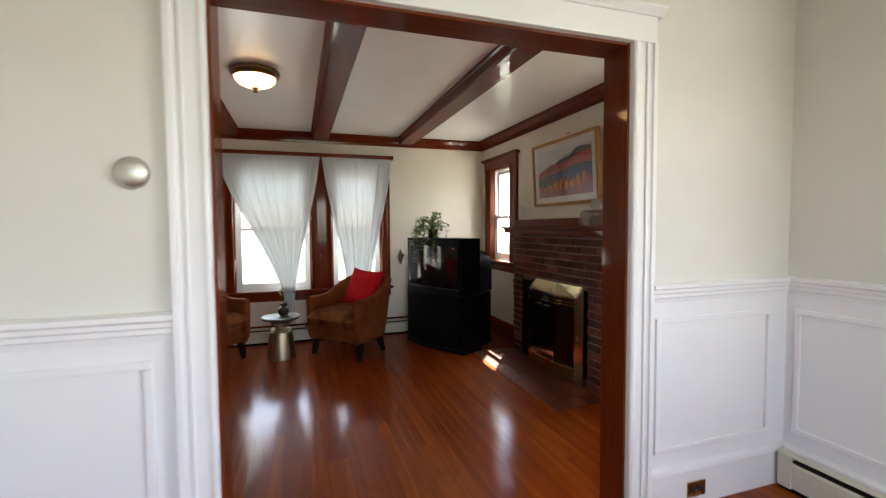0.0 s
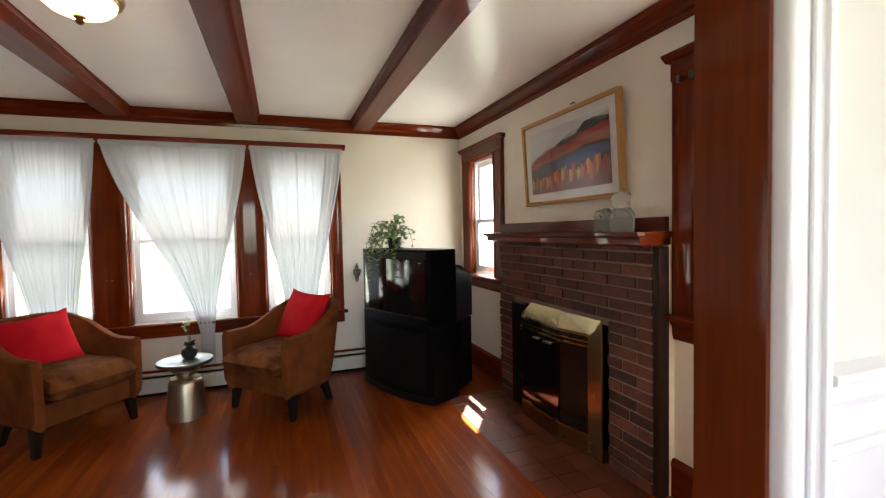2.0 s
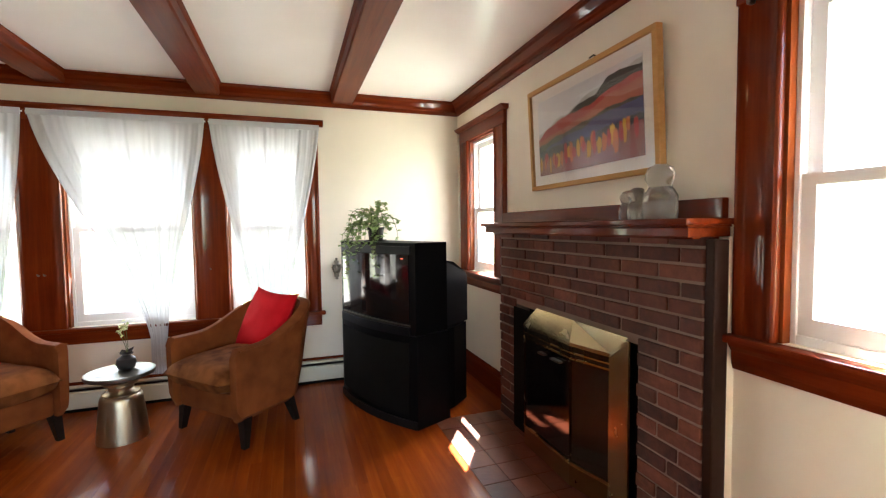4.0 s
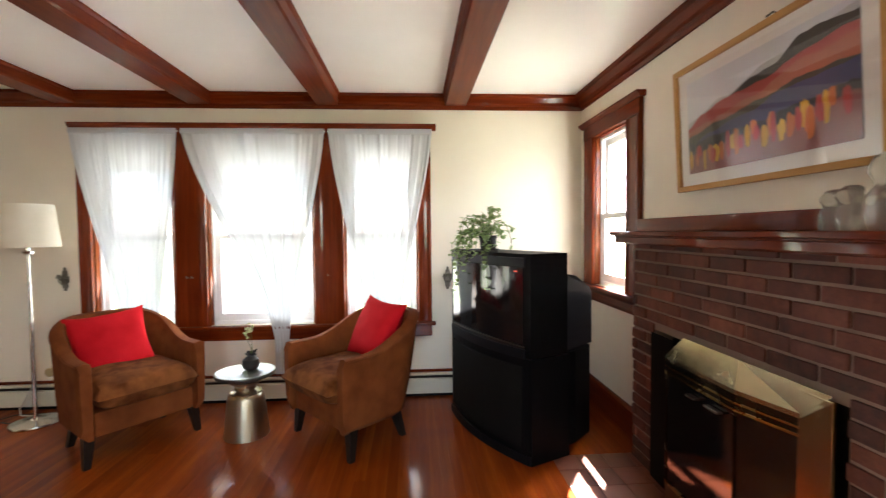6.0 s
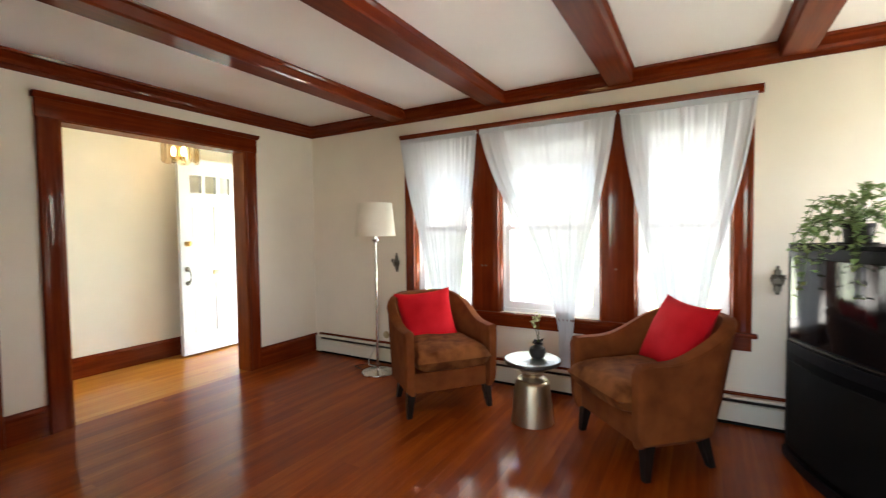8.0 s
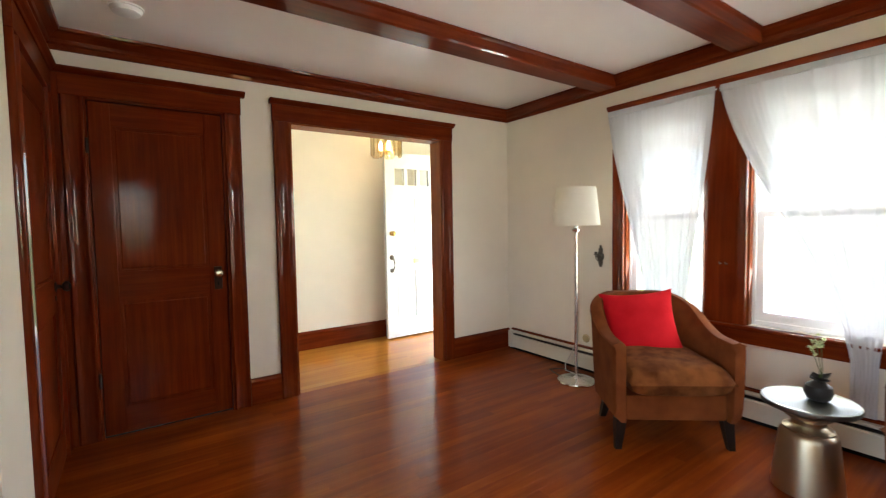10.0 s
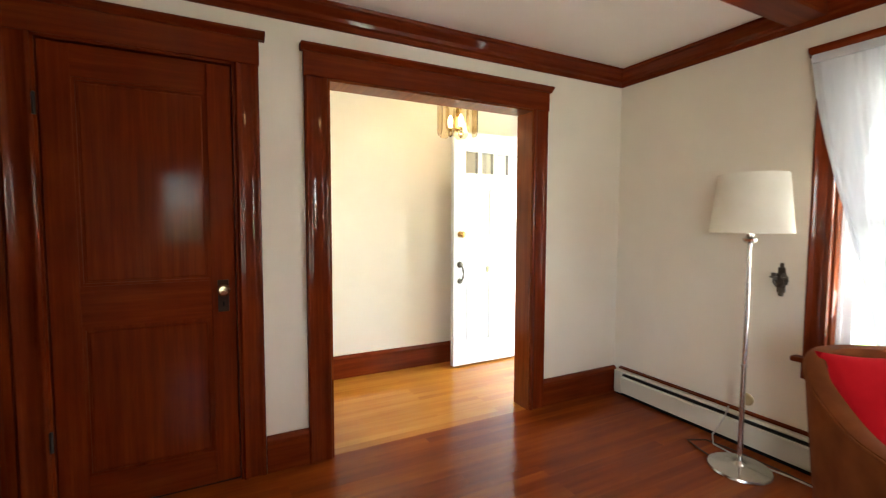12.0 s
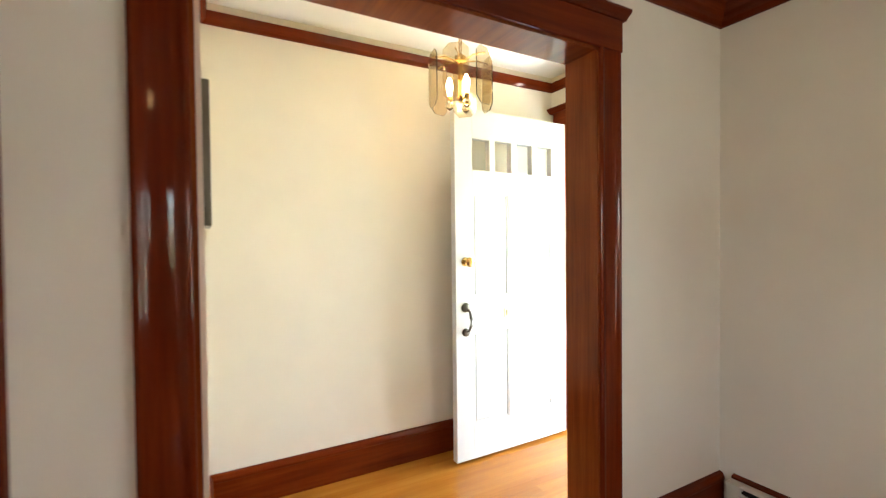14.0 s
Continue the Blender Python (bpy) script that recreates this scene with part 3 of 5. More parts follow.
sash_window("window_5", 1, X1, 1, *E2, EZ0, EZ1, 1.425, "narrow white double-hung window beside the fireplace", 0.7)

# shared casing of the triple window
tw = thing("triple_window_casing", "dark mahogany casing round three windows", "trim", kind="structure")
for a, b in ((-1.537, W1[0]), (W1[1], W2[0]), (W2[1], W3[0]), (W3[1], 1.155)):
    part("casing_board", moulded_board(0, Y1, -1, a, b, 0.60, 2.06), WOODZ, tw, "", True)
part("head_board", boxes((-1.54, 1.158, Y1 - 0.028, Y1, 2.06, 2.125), bevel=0.004), WOODX, tw)
part("head_cornice", extrude_profile([(0, 2.125), (0.034, 2.125), (0.042, 2.135), (0.058, 2.15), (0.062, 2.158), (0.062, 2.17), (0, 2.17)], (-1.565, Y1, 0), (1.20, Y1, 0), (0, -1, 0)), WOODX, tw)
part("stool", boxes((-1.575, 1.185, Y1 - 0.062, Y1, 0.572, 0.60), bevel=0.009), WOODX, tw)
part("apron", boxes((-1.54, 1.155, Y1 - 0.024, Y1, 0.482, 0.572), bevel=0.006), WOODX, tw)
for u0, u1 in (E1, E2):
    sw = casing("side_window_casing", 1, X1, -1, u0, u1, EZ1, 0.175 if u0 > 4 else 0.145, 0.095, WOODZ, WOODY, bottom=EZ0, label="dark mahogany casing round a side window")
    w = 0.175 if u0 > 4 else 0.145
    part("stool", boxes((X1 - 0.062, X1, u0 - w - 0.03, u1 + w + 0.03, EZ0 - 0.028, EZ0), bevel=0.009), WOODY, sw)
    part("apron", extrude_profile([(0, EZ0 - 0.125), (0.012, EZ0 - 0.125), (0.020, EZ0 - 0.10), (0.022, EZ0 - 0.06), (0.036, EZ0 - 0.04), (0.04, EZ0 - 0.028), (0, EZ0 - 0.028)], (X1, u0 - w, 0), (X1, u1 + w, 0), (-1, 0, 0)), WOODY, sw)


# ---- panel doors ----
def door_leaf(name, w, h, thick, mat_v, mat_h, rows, cols, label, lites=None, stile=0.105, rails=None):
    """A stile-and-rail door; local x across from the hinge, y through, z up. rows: (z0, z1) of the panels."""
    t = thing(name, label, "door", kind="structure")
    zs = [0.0] + [z for r in rows for z in r] + [h]
    part("stile", boxes((0, stile, 0, thick, 0, h), bevel=0.003), mat_v, t)
    part("stile", boxes((w - stile, w, 0, thick, 0, h), bevel=0.003), mat_v, t)
    for k in range(0, len(zs), 2):
        part("rail", boxes((stile, w - stile, 0, thick, zs[k], zs[k + 1])), mat_h, t)
    n = cols
    mull = 0.09 if cols > 1 else 0.0
    span = (w - 2 * stile - mull * (n - 1)) / n
    for z0, z1 in rows:
        if lites and (z0, z1) == lites:
            step = (w - 2 * stile + 0.04) / 4
            for k in range(5):
                part("muntin", boxes((max(stile, stile + step * k - 0.04), min(w - stile, stile + step * k), 0, thick, z0, z1)) if k else boxes((stile, stile + 0.001, 0, thick, z0, z1)), mat_v, t)
            for k in range(4):
                p = part("pane", boxes((stile + step * k, stile + step * (k + 1) - 0.04, thick * 0.45, thick * 0.55, z0, z1)), GLASS, t)
                p.visible_shadow = False
            continue
        for k in range(n):
            a = stile + k * (span + mull)
            if k:
                part("mullion", boxes((a - mull, a, 0, thick, z0, z1)), mat_v, t)
            bm = boxes((a, a + span, thick * 0.28, thick * 0.72, z0, z1))
            box(bm, a + 0.02, a + span - 0.02, thick * 0.16, thick * 0.84, z0 + 0.02, z1 - 0.02, 0.006)
            part("panel", bm, mat_v, t)
            bm = bmesh.new()
            for y0, y1 in ((thick * 0.1, thick * 0.28), (thick * 0.72, thick * 0.9)):
                for d in ((a, a + 0.012, z0, z1), (a + span - 0.012, a + span, z0, z1), (a + 0.012, a + span - 0.012, z0, z0 + 0.012), (a + 0.012, a + span - 0.012, z1 - 0.012, z1)):
                    box(bm, d[0], d[1], y0, y1, d[2], d[3])
            part("panel_bead", bm, mat_v, t)
    return t


def knob_set(t, x, y, z, out, mat, plate=True):
    k = Matrix.Translation((x, y, z)) @ Matrix.Rotation(radians(90 * (1 if out < 0 else -1)), 4, "X")
    part("door_knob", lathe([(0.026, 0), (0.026, 0.006), (0.010, 0.010), (0.010, 0.030), (0.020, 0.034), (0.028, 0.046), (0.027, 0.058), (0.015, 0.066), (0, 0.067)], 20, m=k), mat, t, "round door knob", True)
    if plate:
        part("keyhole_plate", lathe([(0.015, 0), (0.015, 0.004), (0.006, 0.005), (0, 0.005)], 14, m=Matrix.Translation((x, y, z - 0.062)) @ Matrix.Rotation(radians(90 * (1 if out < 0 else -1)), 4, "X")), mat, t, "small keyhole plate", True)


closet = door_leaf("door_closet", CLO1 - CLO0 - 0.03, 2.015, 0.035, DOORZ, DOORX, [(0.16, 0.82), (1.0, 1.88)], 1, "closed dark mahogany two-panel closet door with brass knob")
kx = CLO1 - CLO0 - 0.03 - 0.055
part("knob_plate", boxes((kx - 0.024, kx + 0.024, -0.005, 0, 0.845, 1.0), bevel=0.003), STAINSHADE, closet, "dark worn knob plate with keyhole")
part("keyhole", boxes((kx - 0.004, kx + 0.004, -0.0065, -0.004, 0.872, 0.894), bevel=0.001), SOOT, closet)
part("door_knob", lathe([(0.013, 0.004), (0.013, 0.018), (0.010, 0.022), (0.020, 0.028), (0.030, 0.042), (0.030, 0.052), (0.020, 0.064), (0, 0.066)], 10, m=Matrix.Translation((kx, 0, 0.955)) @ Matrix.Rotation(radians(90), 4, "X")), PALEBRASS, closet, "faceted pale gold knob")
closet.matrix_world = pose(X0 + 0.006, CLO0 + 0.015, 0.012, 0, 0, 90)
south = door_leaf("door_south", SD1 - SD0 - 0.01, 2.02, 0.035, DOORZ, DOORX, [(0.16, 0.82), (1.0, 1.88)], 1, "closed dark mahogany panel door with black knob")
knob_set(south, SD1 - SD0 - 0.065, 0.0, 0.955, -1, DARKMETAL)
south.matrix_world = pose(SD1 - 0.005, YW + 0.010, 0.012, 0, 0, 180)
front = door_leaf("door_front", 0.865, 2.055, 0.045, DOORW, DOORW, [(0.20, 0.755), (0.95, 1.57), (1.70, 1.885)], 2, "open white front door with four small panes and brass mail slot", (1.70, 1.885), 0.12)
front.matrix_world = pose(-3.80, 5.335, 0.018, 0, 0, -88.6)
knob_set(front, 0.865 - 0.065, 0.045, 1.165, 1, BRASS, False)
slot = part("mail_slot", boxes((0.30, 0.52, 0.045, 0.052, 0.815, 0.875), bevel=0.004), PALEBRASS, front, "brass mail slot")
part("mail_flap", boxes((0.315, 0.505, 0.052, 0.057, 0.828, 0.862), bevel=0.003), PALEBRASS, slot)
hx = 0.865 - 0.065
part("handle_rose", lathe([(0.028, 0), (0.026, 0.012), (0.014, 0.02), (0, 0.021)], 18, m=Matrix.Translation((hx, 0.045, 0.90)) @ Matrix.Rotation(radians(-90), 4, "X")), PEWTER, front, "dark metal handle rose", True)
part("handle_rose", lathe([(0.024, 0), (0.022, 0.012), (0.012, 0.018), (0, 0.019)], 18, m=Matrix.Translation((hx, 0.045, 0.755)) @ Matrix.Rotation(radians(-90), 4, "X")), PEWTER, front, "dark metal handle rose", True)
part("grip_handle", tube([(hx, 0.05, 0.895), (hx - 0.004, 0.085, 0.88), (hx - 0.006, 0.096, 0.84), (hx - 0.006, 0.094, 0.80), (hx - 0.003, 0.08, 0.77), (hx, 0.05, 0.757)], [0.006, 0.007, 0.009, 0.009, 0.007, 0.006]), PEWTER, front, "curved pewter grip handle", True)

# ---- outdoors: lawn, and an assumed, unseen porch with its roof ----
tagged(part("ground", boxes((-300, 300, -300, 300, -0.75, -0.7)), GRASS), "sunlit lawn around the house", "lawn", kind="structure")
tagged(part("added_deck", boxes((-4.3, 2.3, Y1 + 0.2, 7.6, -0.12, -0.06)), OUTWHITE), "pale deck added outside, unseen", "porch", kind="structure")
# assumed roof, added to keep the sun off the front windows
tagged(part("sun_block_roof", boxes((-4.3, 2.3, Y1 + 0.18, 7.9, 2.32, 2.5), (-4.3, 2.3, 7.6, 7.8, 2.12, 2.32)), OUTWHITE), "unseen white roof and beam added to shade the front windows", "porch", kind="structure")
tagged(part("house_roof", boxes((-4.3, DX1 + 0.3, DY0 - 0.3, Y1 + 0.19, 2.62, 2.8)), SOOT), "flat house roof slab", "roof", kind="structure")


# ---- fireplace ----
fireplace = thing("fireplace", "dark red brick fireplace with a mahogany mantel shelf", "fireplace")
for core in ((2.292, X1, 2.697, 3.00, 0, 1.238), (2.292, X1, 4.06, 4.278, 0, 1.238), (2.292, X1, 3.00, 4.06, 0.79, 1.238)):
    part("mortar_core", boxes(core), MORTAR, fireplace, "grey mortar joints")
part("firebox", boxes((X1 - 0.006, X1 + 0.004, 3.00, 4.06, 0, 0.79)), SOOT, fireplace, "sooty black firebox")
part("breast_return", boxes((2.36, X1, 2.66, 2.696, 0, 1.246)), WALL, fireplace, "cream plaster return beside the bricks")
# dark strip added for the shadow on the end of the brickwork
part("shade_strip", boxes((2.292, 2.36, 2.656, 2.694, 0, 1.238), bevel=0.006), STAINSHADE, fireplace, "dark strip painted as the shaded side of the bricks")
for nm, o, inset, z0, z1 in (("bed_moulding", 0.150, 0.040, 1.239, 1.247), ("mantel_fascia", 0.196, 0.016, 1.247, 1.281), ("mantel_bead", 0.204, 0.010, 1.281, 1.290), ("mantel_shelf", 0.224, 0.0, 1.290, 1.312)):
    part(nm, boxes((X1 - o, X1, 2.665 + inset, 4.35 - inset, z0, z1), bevel=0.0035), WOODY, fireplace, "mahogany mantel shelf board" if nm == "mantel_shelf" else "")
part("mantel_back", boxes((X1 - 0.03, X1, 2.69, 4.40, 1.312, 1.385), bevel=0.004), WOODY, fireplace, "mahogany board behind the mantel")

# brass fire screen with a three-sided front
AGED = metal("aged_brass", (0.34, 0.225, 0.115), 0.24)
DARKBRASS = metal("smoked_brass", (0.07, 0.05, 0.03), 0.25)
fs = thing("fireplace_screen", "brass fireplace surround with folding dark glass doors", "fire screen", (2.272, 3.52, 0))
PL = [(0.0, 0.325), (-0.06, 0.28), (-0.06, -0.163), (0.0, -0.385)]


def facet_slab(a, b, z0, z1, t0, t1):
    """A slab standing on the plan line a to b, between offsets t0 and t1 outward."""
    bm = bmesh.new()
    av, bv = Vector((*a, 0)), Vector((*b, 0))
    d = (bv - av).normalized()
    nrm = Vector((d.y, -d.x, 0))
    if nrm.x > 0:
        nrm = -nrm
    q = [av + nrm * t0, bv + nrm * t0, bv + nrm * t1, av + nrm * t1]
    lo = [bm.verts.new((v.x, v.y, z0)) for v in q]
    hi = [bm.verts.new((v.x, v.y, z1)) for v in q]
    bm.faces.new(lo)
    bm.faces.new(hi)
    for i in range(4):
        j = (i + 1) % 4
        bm.faces.new((lo[i], lo[j], hi[j], hi[i]))
    return bm


part("side_plate", boxes((-0.014, 0.0, -0.497, -0.375, 0.004, 0.80), bevel=0.004), AGED, fs, "brushed brass side plate")
part("side_plate", boxes((-0.008, 0.0, 0.33, 0.53, 0.004, 0.78), bevel=0.004), SOOT, fs, "blackened side plate")
bm = bmesh.new()
back = [(-0.012, 0.24), (-0.012, 0.138), (-0.012, -0.113), (-0.012, -0.497)]
frt = [(-0.014, 0.33), (-0.073, 0.285), (-0.073, -0.168), (-0.02, -0.39)]
bv = [bm.verts.new((x, y, 0.815)) for x, y in back]
fv = [bm.verts.new((x, y, 0.722)) for x, y in frt]
bl = [bm.verts.new((x, y, 0.797)) for x, y in back]
fl = [bm.verts.new((x, y, 0.705)) for x, y in frt]
for i in range(3):
    bm.faces.new((bv[i], bv[i + 1], fv[i + 1], fv[i]))
    bm.faces.new((bl[i], bl[i + 1], fl[i + 1], fl[i]))
    bm.faces.new((fv[i], fv[i + 1], fl[i + 1], fl[i]))
part("hood", bm, metal("satin_brass", (0.50, 0.41, 0.25), 0.24), fs, "pale satin brass hood")
for a, b in zip(PL, PL[1:]):
    part("top_band", facet_slab(a, b, 0.635, 0.715, 0, 0.010), DARKBRASS, fs, "bronzed vent band")
    part("vent_slot", facet_slab(a, b, 0.640, 0.650, 0.010, 0.014), BRASS, fs)
    part("vent_slot", facet_slab(a, b, 0.668, 0.676, 0.010, 0.014), BRASS, fs)
    part("bottom_band", facet_slab(a, b, 0.004, 0.11, 0, 0.010), OLDBRASS, fs, "brass lower band")
    part("bottom_band", facet_slab(a, b, 0.11, 0.125, 0, 0.014), BRASS, fs)
    pane_door = part("glass_door", facet_slab(a, b, 0.125, 0.635, 0.0, 0.005), FIREGLASS, fs, "dark glass fire door")
    if a == PL[1]:
        for p0, p1 in ((-0.10, -0.02), (0.04, 0.10)):
            part("door_pull", boxes((-0.092, -0.066, p0, p1, 0.598, 0.608), bevel=0.003), PEWTER, pane_door, "small metal door pull")
    for e in (a, b):
        part("door_edge", lathe([(0.007, 0.125), (0.007, 0.635)], 10, m=Matrix.Translation((e[0] - 0.004, e[1], 0))), DARKBRASS, fs, "", True)

# glass statues on the mantel: plain shapes
def figure(name, y, h, r, x):
    t = lathe([(r * 0.92, 0), (r, h * 0.08), (r, h * 0.3), (r * 0.98, h * 0.42), (r * 0.80, h * 0.52), (r * 0.66, h * 0.57), (r * 0.70, h * 0.62), (r * 0.84, h * 0.72), (r * 0.84, h * 0.82), (r * 0.68, h * 0.93), (r * 0.35, h * 0.985), (0, h)], 32)
    for v in t.verts:
        n = noise.noise(v.co * 38.0)
        v.co += Vector((n, noise.noise(v.co * 45.0 + Vector((5, 0, 0))), 0)) * 0.007
    o = part(name, t, CLEAR, None, "", True)
    o.location = (x, y, 1.3125)
    return tagged(o, "clear moulded glass statue on the mantel shelf", "statue", "mantel statues")


figure("glass_statue", 2.895, 0.215, 0.064, 2.29)
figure("glass_statue", 3.06, 0.125, 0.042, 2.29)
figure("glass_statue", 2.985, 0.13, 0.036, 2.26)

# framed picture over the mantel
pic = thing("framed_picture", "abstract red and blue hills in a blond wood frame", "picture", (X1 - 0.034, 3.472, 1.803))
pic.rotation_euler = (0, radians(-3.2), 0)
PH, PWD = 0.297, 0.5075
bm = bmesh.new()
for d in ((-PWD, PWD, PH - 0.026, PH), (-PWD, PWD, -PH, -PH + 0.026), (-PWD, -PWD + 0.026, -PH + 0.026, PH - 0.026), (PWD - 0.026, PWD, -PH + 0.026, PH - 0.026)):
    box(bm, -0.018, 0.018, *d, 0.003)
pframe = part("frame", bm, FRAMEW, pic, "blond wood frame")
part("mat_board", boxes((-0.002, 0.010, -PWD + 0.02, PWD - 0.02, -PH + 0.02, PH - 0.02)), MAT, pic, "white mat board")
PU, PV = PWD - 0.09, PH - 0.082
WASH = paint("pale_sky_wash", (0.60, 0.62, 0.66), 0.6, 0.12, 0.05)
art = part("print", boxes((-0.0040, -0.0021, -PU, PU, -PV, PV)), WASH, pic, "abstract landscape print of red and blue hills")


def painted(name, color, ridge, layer, rough=0.0, seed=0.0):
    """A flat painted shape on the print: from the foot of the print up to a ridge line of (across, up) shares."""
    bm = bmesh.new()
    x = -0.0040 - 0.00025 * layer
    steps = 60
    lo, hi = [], []
    for i in range(steps + 1):
        u = ridge[0][0] + (ridge[-1][0] - ridge[0][0]) * i / steps
        k = max(n for n in range(len(ridge) - 1) if ridge[n][0] <= u + 1e-6)
        (a, p), (b, q) = ridge[k], ridge[k + 1]
        v = p + (q - p) * smooth_step((u - a) / (b - a))
        v += 0.022 * noise.noise(Vector((u * 9, seed, 0.3))) + rough * noise.noise(Vector((u * 31, seed, 1.7)))
        y = PU - 2 * PU * u
        lo.append(bm.verts.new((x, y, -PV)))
        hi.append(bm.verts.new((x, y, -PV + 2 * PV * max(0.004, min(0.996, v)))))
    for i in range(steps):
        bm.faces.new((lo[i], lo[i + 1], hi[i + 1], hi[i]))
    return part(name, bm, paint("painted_" + name, color, 0.6, 0.35, 0.05), art)


def smooth_step(f):
    f = max(0.0, min(1.0, f))
    return f * f * (3 - 2 * f)


painted("far_hill", (0.42, 0.43, 0.44), [(0, 0.56), (0.3, 0.70), (0.6, 0.84), (1, 0.95)], 1, seed=1.0)
painted("black_hill", (0.035, 0.034, 0.030), [(0.22, 0.58), (0.36, 0.70), (0.5, 0.76), (0.62, 0.80), (0.76, 0.92), (1, 0.91)], 2, 0.01, 2.0)
painted("red_hill", (0.33, 0.035, 0.028), [(0, 0.50), (0.14, 0.61), (0.32, 0.68), (0.55, 0.70), (0.8, 0.80), (1, 0.84)], 3, 0.008, 3.0)
painted("rust_hill", (0.34, 0.10, 0.060), [(0, 0.47), (0.2, 0.52), (0.5, 0.60), (0.75, 0.72), (1, 0.76)], 4, 0.01, 4.0)
painted("olive_hill", (0.060, 0.058, 0.045), [(0, 0.40), (0.25, 0.48), (0.5, 0.53), (0.75, 0.60), (1, 0.60)], 5, 0.012, 5.0)
painted("blue_hill", (0.060, 0.062, 0.150), [(0, 0.30), (0.2, 0.40), (0.45, 0.47), (0.7, 0.55), (1, 0.57)], 6, 0.008, 6.0)
painted("shadow_hill", (0.035, 0.035, 0.045), [(0, 0.33), (0.3, 0.36), (0.55, 0.36), (0.8, 0.40), (1, 0.42)], 7, 0.03, 7.0)
painted("violet_field", (0.24, 0.085, 0.08), [(0, 0.20), (0.3, 0.24), (0.6, 0.27), (1, 0.34)], 8, 0.02, 8.0)
tr_rng = random.Random(3)
TREE_COLORS = (("yellow_tree", (0.58, 0.31, 0.03)), ("orange_tree", (0.50, 0.13, 0.03)), ("red_tree", (0.38, 0.035, 0.03)))
for k, (nm, col) in enumerate(TREE_COLORS):
    mat_tree = paint("painted_" + nm, col, 0.6, 0.3, 0.05)
    for c in range(9):
        u = 0.03 + 0.94 * ((c * 3 + k) / 27) + tr_rng.uniform(-0.015, 0.015)
        top, w = 0.25 + 0.17 * u + tr_rng.uniform(-0.05, 0.05), tr_rng.uniform(0.010, 0.026)
        foot = max(0.02, top - tr_rng.uniform(0.12, 0.26))
        bm = bmesh.new()
        ring = []
        for i in range(16):
            a = 2 * math.pi * i / 16
            wob_ = 1 + 0.55 * noise.noise(Vector((math.cos(a) * 2, math.sin(a) * 2, c + 5.0 * k)))
            ring.append(bm.verts.new((-0.0066 - 0.0002 * k - 0.00002 * c, PU - 2 * PU * (u + w * math.cos(a) * wob_), -PV + 2 * PV * ((top + foot) / 2 + (top - foot) / 2 * math.sin(a) * wob_))))
        bm.faces.new(ring)
        part(nm, bm, mat_tree, art)
pg = part("glazing", boxes((-0.013, -0.010, -PWD + 0.022, PWD - 0.022, -PH + 0.022, PH - 0.022)), picture_glass(), pframe, "picture glass")
pg.visible_shadow = False
hook = part("wall_hook", tube([(X1, 3.42, 2.135), (X1 - 0.012, 3.42, 2.14), (X1 - 0.014, 3.45, 2.135)], 0.004), DARKMETAL)
tagged(hook, "small dark wall hook above the picture", "hook")


# ---- projection television ----
tv = thing("television", "large black rear-projection television with a curved front", "television", (1.473, 4.60, 0), -66.0)
# local x along the front, local y to the back
TW = 0.455
TB = 0.28


def bow(x, depth):
    return -depth * (1 - (x / TW) ** 2)


def bowed_block(z0, z1, depth, back, x0=-TW, x1=TW, steps=14, off=0.0):
    bm = bmesh.new()
    lo, hi = [], []
    for i in range(steps + 1):
        x = x0 + (x1 - x0) * i / steps
        lo.append((x, bow(x, depth) - off))
        hi.append(lo[-1])
    ring = lo + [(x1, back), (x0, back)]
    a = [bm.verts.new((x, y, z0)) for x, y in ring]
    b = [bm.verts.new((x, y, z1)) for x, y in ring]
    bm.faces.new(a)
    bm.faces.new(b)
    for i in range(len(ring)):
        j = (i + 1) % len(ring)
        bm.faces.new((a[i], a[j], b[j], b[i]))
    return bm


lower = part("lower_cabinet", bowed_block(0.0, 0.60, 0.07, TB), BLACK, tv, "black lower cabinet with bowed front")
upper = part("upper_cabinet", bowed_block(0.607, 1.192, 0.03, TB - 0.01, -TW + 0.008, TW - 0.008), BLACK, tv, "black upper cabinet")
part("plinth", bowed_block(0.004, 0.055, 0.072, 0.10, -TW + 0.002, TW - 0.002, off=0.012), GREYBACK, lower)
part("ledge", bowed_block(0.60, 0.655, 0.055, 0.1, -TW + 0.03, TW - 0.05, off=0.012), GREYBACK, upper, "raised ledge below the screen")
part("speaker_cloth", bowed_block(0.09, 0.555, 0.07, 0.06, -TW + 0.05, TW - 0.06, off=0.005), SOOT, lower, "black speaker cloth panel")
part("screen", bowed_block(0.68, 1.115, 0.03, 0.06, -TW + 0.05, TW - 0.06, off=0.006), BLACKGLOSS, upper, "glossy dark curved screen")
part("bezel", bowed_block(1.12, 1.17, 0.03, 0.06, -TW + 0.03, TW - 0.045, off=0.009), GREYBACK, upper)
# the bright glint along the ledge, modelled as a thin pale strip
part("ledge_highlight", bowed_block(0.662, 0.669, 0.03, 0.06, -TW + 0.045, TW - 0.055, off=0.012), PEWTER, upper, "thin metal strip added as the ledge's highlight under the screen")
part("power_light", boxes((TW - 0.13, TW - 0.105, -0.022, 0.0, 1.088, 1.094)), glow("red_light", (1.0, 0.12, 0.04), 0.02), upper, "small red standby light")
bm = bmesh.new()
pro = [(TB - 0.01, 0.607, 0.415), (TB - 0.01, 1.07, 0.415), (0.38, 1.05, 0.40), (0.55, 0.965, 0.345), (0.58, 0.93, 0.335), (0.58, 0.607, 0.335)]
